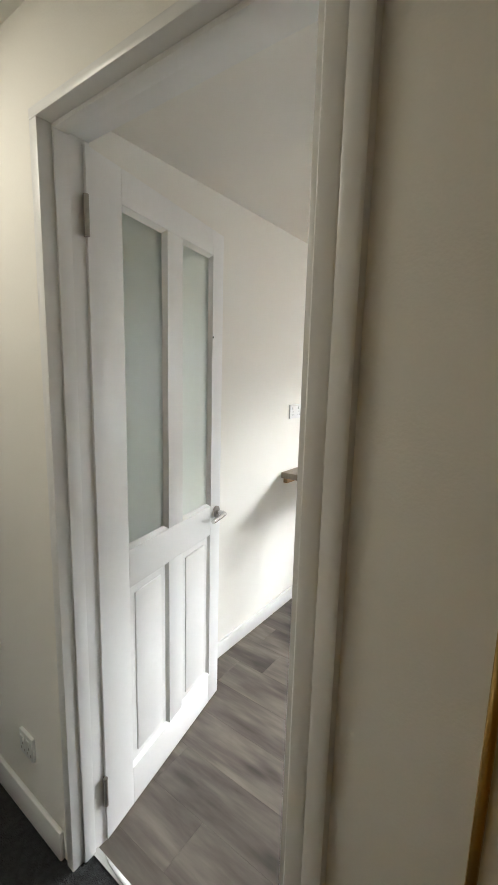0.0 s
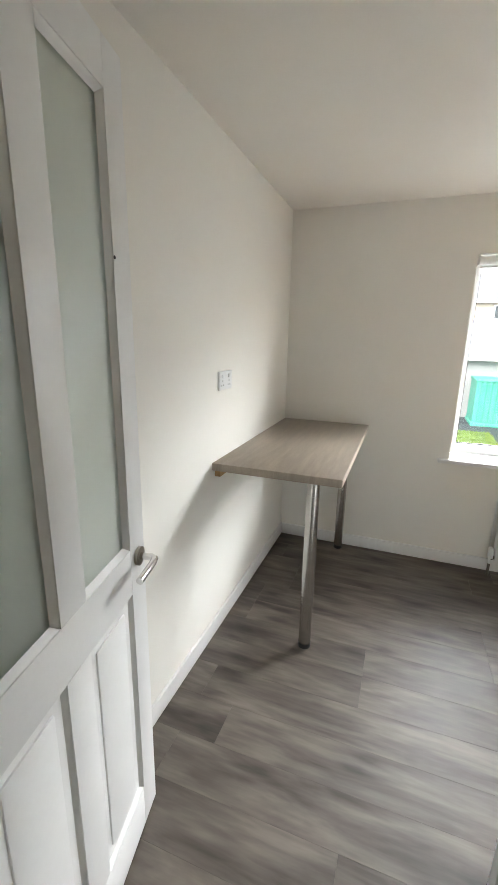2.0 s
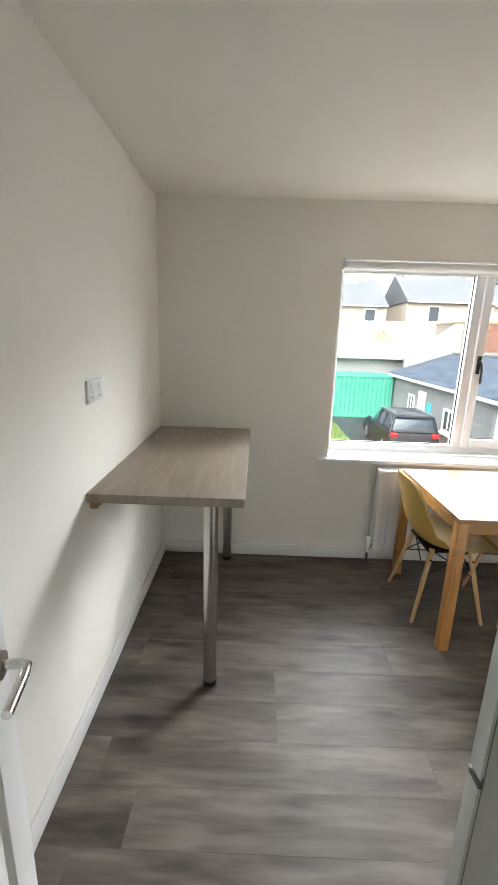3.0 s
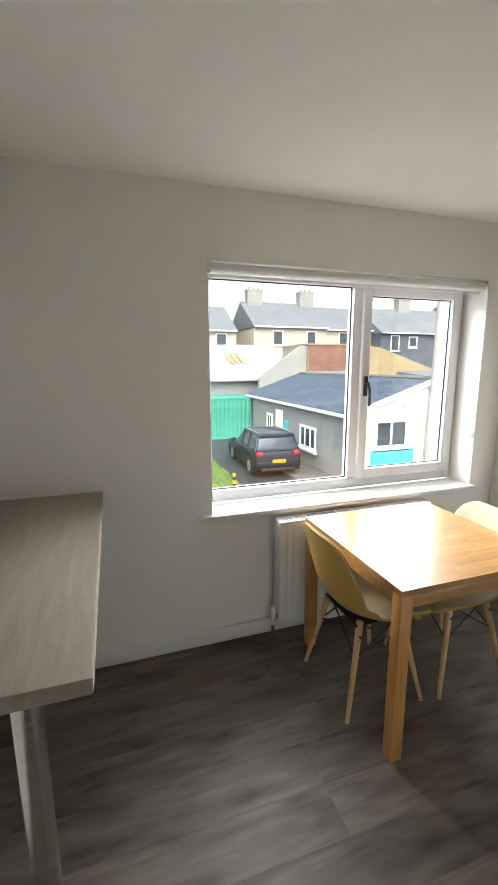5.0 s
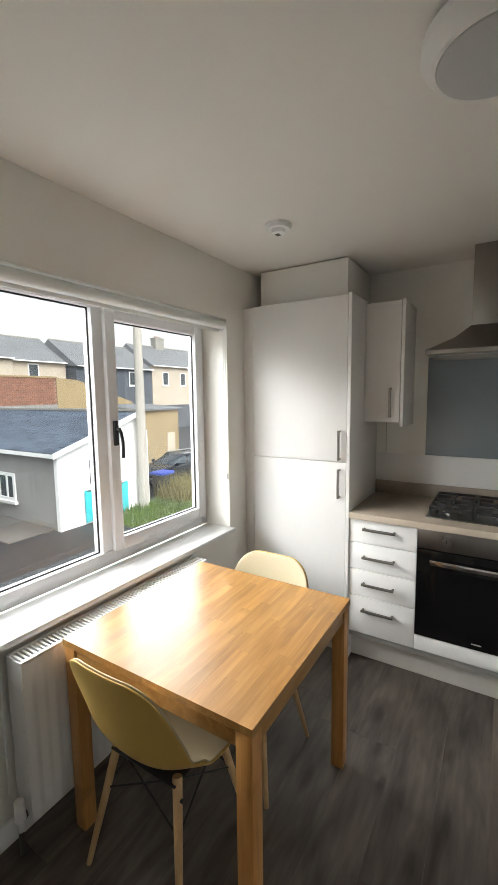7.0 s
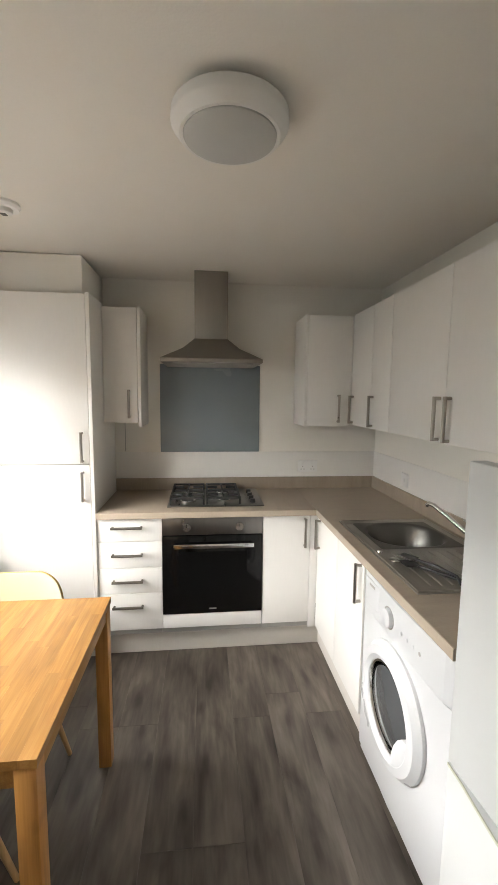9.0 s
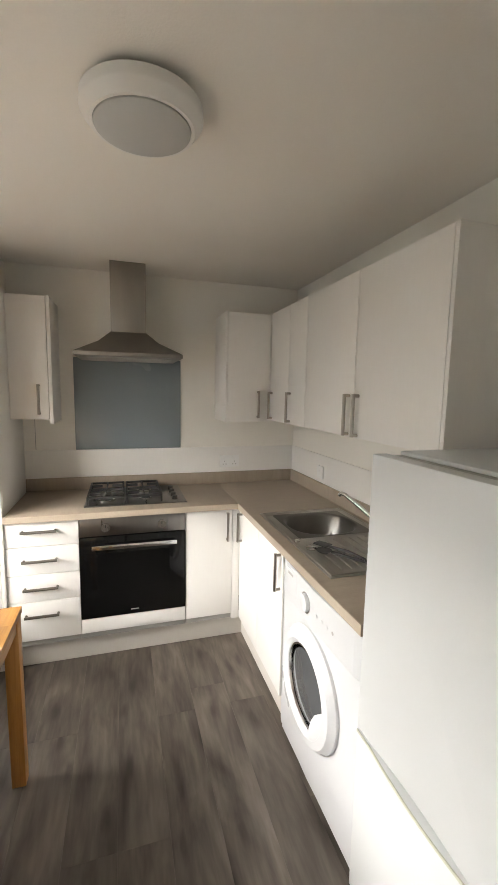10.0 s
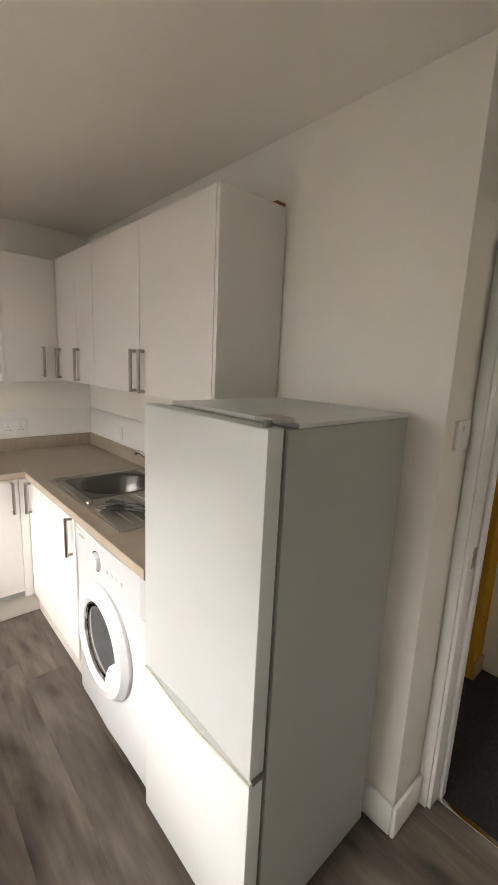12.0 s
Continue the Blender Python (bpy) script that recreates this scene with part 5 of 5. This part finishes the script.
# terrace behind
def house(x0, x1, y0, eave, ridge, wall_mat, windows, chimneys, label):
    h = thing("terraced_house", ((x0 + x1) / 2, y0, GROUND), label, "house", group="terrace behind the yard")
    part("wall", box((x0, y0, GROUND), (x1, y0 + 9, eave)), wall_mat, h)
    part("roof", prism([(y0 - 0.35, eave - 0.1), (y0 + 4.5, ridge), (y0 + 9.3, eave - 0.1)], "x", x0 - 0.1, x1 + 0.1), SLATE_FAR, h, "grey slate roof")
    part("gutter", box((x0, y0 - 0.45, eave - 0.16), (x1, y0 - 0.3, eave - 0.02), 0.03), RENDER_WHITE, h)
    part("ridge_tiles", box((x0, y0 + 4.4, ridge - 0.04), (x1, y0 + 4.6, ridge + 0.1)), CONCRETE, h)
    for wx, z0, z1 in windows:
        slab_window(h, "y", y0, wx, wx + 1.15, z0, z1, 1)
    for cx in chimneys:
        ch_ = part("chimney", join(box((cx, y0 + 3.9, ridge - 0.6), (cx + 1.7, y0 + 4.9, ridge + 1.25)), box((cx - 0.06, y0 + 3.84, ridge + 1.15), (cx + 1.8, y0 + 5.0, ridge + 1.32))), CONCRETE, h)
        for i in range(3):
            part("chimney_pot", rod((cx + 0.35 + i * 0.5, y0 + 4.4, ridge + 1.3), (cx + 0.35 + i * 0.5, y0 + 4.4, ridge + 1.6), 0.13, 0.1, 12), BRICK, ch_)
    return h


up = (3.1, 4.6)
house(1.0, 11.7, 42, 4.9, 7.6, SANDSTONE, [(3.0, *up), (6.2, *up), (9.6, *up)], [8.0], "beige roughcast terraced house with slate roof")
house(13.6, 21.8, 42, 5.4, 8.3, SANDSTONE, [(15.6, 3.5, 5.0), (19.4, 3.5, 5.0)], [14.2, 20.4], "beige roughcast terraced house with two chimneys")
house(21.9, 27.8, 42.6, 5.3, 8.1, SANDSTONE, [(23.6, 3.4, 5.0)], [], "narrow beige roughcast terraced house")
house(27.9, 39.0, 41, 5.0, 8.0, HOUSE_DARK, [(29.2, 3.0, 4.7), (31.6, 3.4, 4.6), (35.2, 2.9, 4.6)], [33.0], "charcoal clad terraced house with white windows")
house(39.1, 66.0, 41, 5.6, 8.6, SANDSTONE, [(41.0, 3.0, 4.8), (44.5, 3.0, 4.8), (48.5, 3.0, 4.8), (53.0, 3.0, 4.8), (58.0, 3.0, 4.8)], [44.0, 56.0], "long pale stone terraced house with slate roof")
setting("backdrop_wall", box((11.2, 40.0, GROUND), (60.0, 40.2, 0.4)), HOUSE_DARK, "dark yard fence below the terrace", "fence")

# things right of the workshop
ob_h = thing("ochre_outhouse", (18.3, 20.0, GROUND), "small ochre rendered outhouse", "building")
part("wall", box((16.6, 20.0, GROUND), (20.0, 23.0, 0.75)), OCHRE_WALL, ob_h)
part("roof", prism([(19.8, 0.74), (23.2, 0.74), (23.2, 1.1), (19.8, 0.84)], "x", 16.4, 20.2), SLATE_FAR, ob_h)
part("door", box((18.9, 19.95, GROUND), (19.6, 20.0, -0.7), 0.01), SANDSTONE, ob_h)
pole = thing("utility_pole", (10.75, 13.7, GROUND), "weathered grey wooden utility pole", "pole")
part("shaft", rod((10.75, 13.7, GROUND), (10.75, 13.7, 4.1), 0.2, 0.15, 20), POLE, pole)
part("sleeve", box((10.92, 13.65, GROUND), (11.0, 13.75, 0.3), 0.01), RENDER_WHITE, pole, "pale cable cover")
wb = thing("wheelie_bin", (12.4, 14.3, GROUND), "dark wheelie bin with a blue lid", "bin")
part("body", prism([(12.12, GROUND + 0.04), (12.68, GROUND + 0.04), (12.75, GROUND + 1.0), (12.05, GROUND + 1.0)], "y", 14.0, 14.6, 0.02), BLACK, wb)
part("lid", box((12.0, 13.95, GROUND + 1.0), (12.8, 14.65, GROUND + 1.12), 0.03), BLUE, wb, "blue lid")
for y in (14.05, 14.5):
    part("wheel", rod((12.2, y, GROUND + 0.1), (12.2, y + 0.06, GROUND + 0.1), 0.1), RUBBER, wb)


def grass_patch(name, x0, x1, y0, y1, count, hmin, hmax, material, label, seed):
    rnd = random.Random(seed)
    verts, faces = [], []
    for i in range(count):
        x, y, a = rnd.uniform(x0, x1), rnd.uniform(y0, y1), rnd.uniform(0, 6.28)
        h, w = rnd.uniform(hmin, hmax), rnd.uniform(0.012, 0.03)
        lx, ly = rnd.uniform(-0.4, 0.4) * h, rnd.uniform(-0.4, 0.4) * h
        n0 = len(verts)
        verts += [(x - w * math.cos(a), y - w * math.sin(a), GROUND), (x + w * math.cos(a), y + w * math.sin(a), GROUND), (x + lx, y + ly, GROUND + h)]
        faces.append((n0, n0 + 1, n0 + 2))
    me = bpy.data.meshes.new(name)
    me.from_pydata(verts, [], faces)
    me.materials.append(material)
    return tagged(new(name, me), label, "grass", kind="stuff")


setting("lawn", box((1.2, 15.0, GROUND), (3.75, 22.5, GROUND + 0.05), 0.02), GRASS, "mossy grass strip beside the yard", "grass")
grass_patch("grass", 1.2, 3.75, 15.0, 22.5, 6000, 0.07, 0.16, GRASS, "short green grass blades on the strip", 3)
setting("verge", box((9.0, 11.6, GROUND), (17.0, 13.9, GROUND + 0.05), 0.02), GRASS, "rough green verge beside the gable", "grass")
grass_patch("grass", 8.8, 17.0, 11.6, 13.9, 7000, 0.1, 0.35, LEAF, "rough green grass on the verge", 4)
grass_patch("weeds", 11.8, 15.5, 12.6, 14.2, 2500, 0.4, 1.15, WEED, "tall dry weeds beside the pole", 6)
post = thing("marker_post", (3.25, 14.2, GROUND), "short yellow and black marker post", "post")
for i in range(6):
    part("band", box((3.21, 14.16, GROUND + i * 0.12), (3.29, 14.24, GROUND + (i + 1) * 0.12)), PLATE if i % 2 else BLACK, post)


# ---- cars ----
def car(name, label, length, width, height, plate=True):
    """A five-door car that points along +y, its origin on the ground under the rear bumper."""
    c = thing(name, (0, 0, 0), label, "car")
    L, W, H = length, width, height
    low = [(0.02, 0.34), (0.0, 0.55), (0.04, 0.80), (0.10, 1.02), (L * 0.30, 1.04), (L * 0.70, 1.00), (L * 0.93, 0.86), (L * 0.985, 0.70), (L, 0.48), (L * 0.985, 0.28), (L * 0.9, 0.22), (0.1, 0.24)]
    bm = bmesh.new()
    rings = []
    for sx, inset, up_ in ((-1.0, 0.05, 0.04), (-0.97, 0.0, 0.0), (-0.6, -0.0, -0.0), (0.6, 0, 0), (0.97, 0, 0), (1.0, 0.05, 0.04)):
        rings.append([bm.verts.new((sx * W / 2, y + (inset if y < L / 2 else -inset) * 2, z + (up_ if z < 0.6 else -up_))) for y, z in low])
    for a, b in zip(rings, rings[1:]):
        for i in range(len(low)):
            bm.faces.new((a[i], a[(i + 1) % len(low)], b[(i + 1) % len(low)], b[i]))
    bm.faces.new(rings[0]), bm.faces.new(rings[-1])
    bmesh.ops.recalc_face_normals(bm, faces=bm.faces[:])
    bmesh.ops.bevel(bm, geom=[e for e in bm.edges if e.calc_face_angle(0) > 0.5], offset=0.07, segments=3, profile=0.5, affect="EDGES")
    part("body", bm, CAR, c, smooth=50)

    def cabin(scale, z0, z1, y_in):
        b = bmesh.new()
        base = [(-W * 0.47, 0.10), (W * 0.47, 0.10), (W * 0.47, L * 0.70), (-W * 0.47, L * 0.70)]
        roofp = [(-W * 0.375, 0.34), (W * 0.375, 0.34), (W * 0.375, L * 0.52), (-W * 0.375, L * 0.52)]
        f = lambda t, i: (base[i][0] + (roofp[i][0] - base[i][0]) * t, base[i][1] + (roofp[i][1] - base[i][1]) * t)
        t0, t1 = (z0 - 1.0) / (H - 1.0), (z1 - 1.0) / (H - 1.0)
        lo_ = [b.verts.new((f(t0, i)[0] * scale, f(t0, i)[1], z0)) for i in range(4)]
        hi_ = [b.verts.new((f(t1, i)[0] * scale, f(t1, i)[1], z1)) for i in range(4)]
        b.faces.new(lo_[::-1]), b.faces.new(hi_)
        for i in range(4):
            b.faces.new((lo_[i], lo_[(i + 1) % 4], hi_[(i + 1) % 4], hi_[i]))
        bmesh.ops.recalc_face_normals(b, faces=b.faces[:])
        bmesh.ops.bevel(b, geom=b.edges[:], offset=0.11 if z1 - z0 > 0.2 else 0.045, segments=3, profile=0.5, affect="EDGES")
        return b
    part("greenhouse", cabin(1.0, 1.0, H - 0.07, 0), CAR_GLASS, c, "dark tinted glass")
    part("roof", cabin(1.01, H - 0.1, H, 0), CAR, c)
    for sx in (-1, 1):
        for yb, yt in ((0.20, 0.40), (L * 0.27, L * 0.28), (L * 0.47, L * 0.46)):
            part("pillar", rod((sx * W * 0.465, yb, 1.0), (sx * W * 0.382, yt, H - 0.05), 0.055, seg=8), CAR, c)
        part("roof_rail", rod((sx * W * 0.36, 0.45, H + 0.03), (sx * W * 0.36, L * 0.5, H + 0.03), 0.022, seg=8), ALLOY, c)
        lampr = part("tail_lamp", box((sx * W * 0.40 - 0.13, -0.005, 0.86), (sx * W * 0.40 + 0.13, 0.20, 1.02), 0.035), TAIL, c, "red tail lamp")
        part("reflector", box((sx * W * 0.36 - 0.12, -0.012, 0.45), (sx * W * 0.36 + 0.12, 0.05, 0.51), 0.01), TAIL, c)
        part("mirror", box((sx * W * 0.55 - 0.09, L * 0.64, 1.0), (sx * W * 0.55 + 0.09, L * 0.67, 1.14), 0.03), CAR, c)
        for y in (L * 0.19, L * 0.80):
            wl = part("wheel", lathe([(0.0, -0.11), (0.30, -0.11), (0.345, -0.08), (0.345, 0.08), (0.30, 0.11), (0.0, 0.11)], (sx * (W / 2 - 0.10), y, 0.345), 28, "x"), RUBBER, c)
            part("rim", lathe([(0.0, -0.115), (0.22, -0.118), (0.235, -0.1), (0.235, 0.1), (0.22, 0.118), (0.0, 0.115)], (sx * (W / 2 - 0.10), y, 0.345), 20, "x"), ALLOY, wl)
    part("rear_screen", box((-W * 0.36, 0.135, 1.06), (W * 0.36, 0.16, 1.10)), BLACK, c)
    part("spoiler", box((-W * 0.34, 0.24, H - 0.08), (W * 0.34, 0.42, H - 0.03), 0.02), CAR, c)
    part("bumper", box((-W * 0.47, -0.05, 0.36), (W * 0.47, 0.12, 0.66), 0.05), CAR, c)
    part("skid_panel", box((-W * 0.38, -0.06, 0.28), (W * 0.38, 0.10, 0.40), 0.03), BLACK, c)
    if plate:
        p = part("number_plate", box((-0.26, -0.075, 0.60), (0.26, -0.045, 0.72), 0.005), PLATE, c, "yellow number plate")
        for i in range(6):
            part("plate_mark", box((-0.20 + i * 0.07, -0.079, 0.63), (-0.16 + i * 0.07, -0.074, 0.69)), BLACK, p)
    return c


suv = car("parked_car", "dark grey parked estate car with red tail lamps", 4.4, 1.86, 1.64)
suv.matrix_basis = pose(5.42, 15.6, GROUND, 0, 0, -2)
hatch = car("parked_car", "black parked car beyond the weeds", 4.2, 1.75, 1.45, False)
hatch.matrix_basis = pose(17.2, 15.6, GROUND, 0, 0, 80)

# ---- floor planks ----
PW, PL = 0.182, 1.22
rnd = random.Random(11)
plank_cache = {}


def plank(x0, x1, y0, y1):
    key = (round(x1 - x0, 3), round(y1 - y0, 3))
    if key not in plank_cache:
        bm = box((-key[0] / 2 + 0.0002, -key[1] / 2 + 0.0002, -0.004), (key[0] / 2 - 0.0004, key[1] / 2 - 0.0002, 0.0), 0.0004, 1)
        ob = part("plank", bm, FLOOR, None, smooth=0)
        plank_cache[key] = ob.data
    else:
        ob = new("plank", plank_cache[key])
    ob.parent = floor
    ob.location = ((x0 + x1) / 2, (y0 + y1) / 2, -0.0005)


y = YN
while y > 0.74:
    y0 = max(y - PW, 0.735)
    x = XW - rnd.choice((0.2, 0.45, 0.7, 0.95, 1.1))
    while x < XE:
        a, b = max(x, XW), min(x + PL, XE)
        if b - a > 0.03:
            if y0 >= YS:
                plank(a, b, y0, y)
            elif a < -0.037:
                plank(a, min(b, -0.037), y0, y)
        x += PL
    y = y0
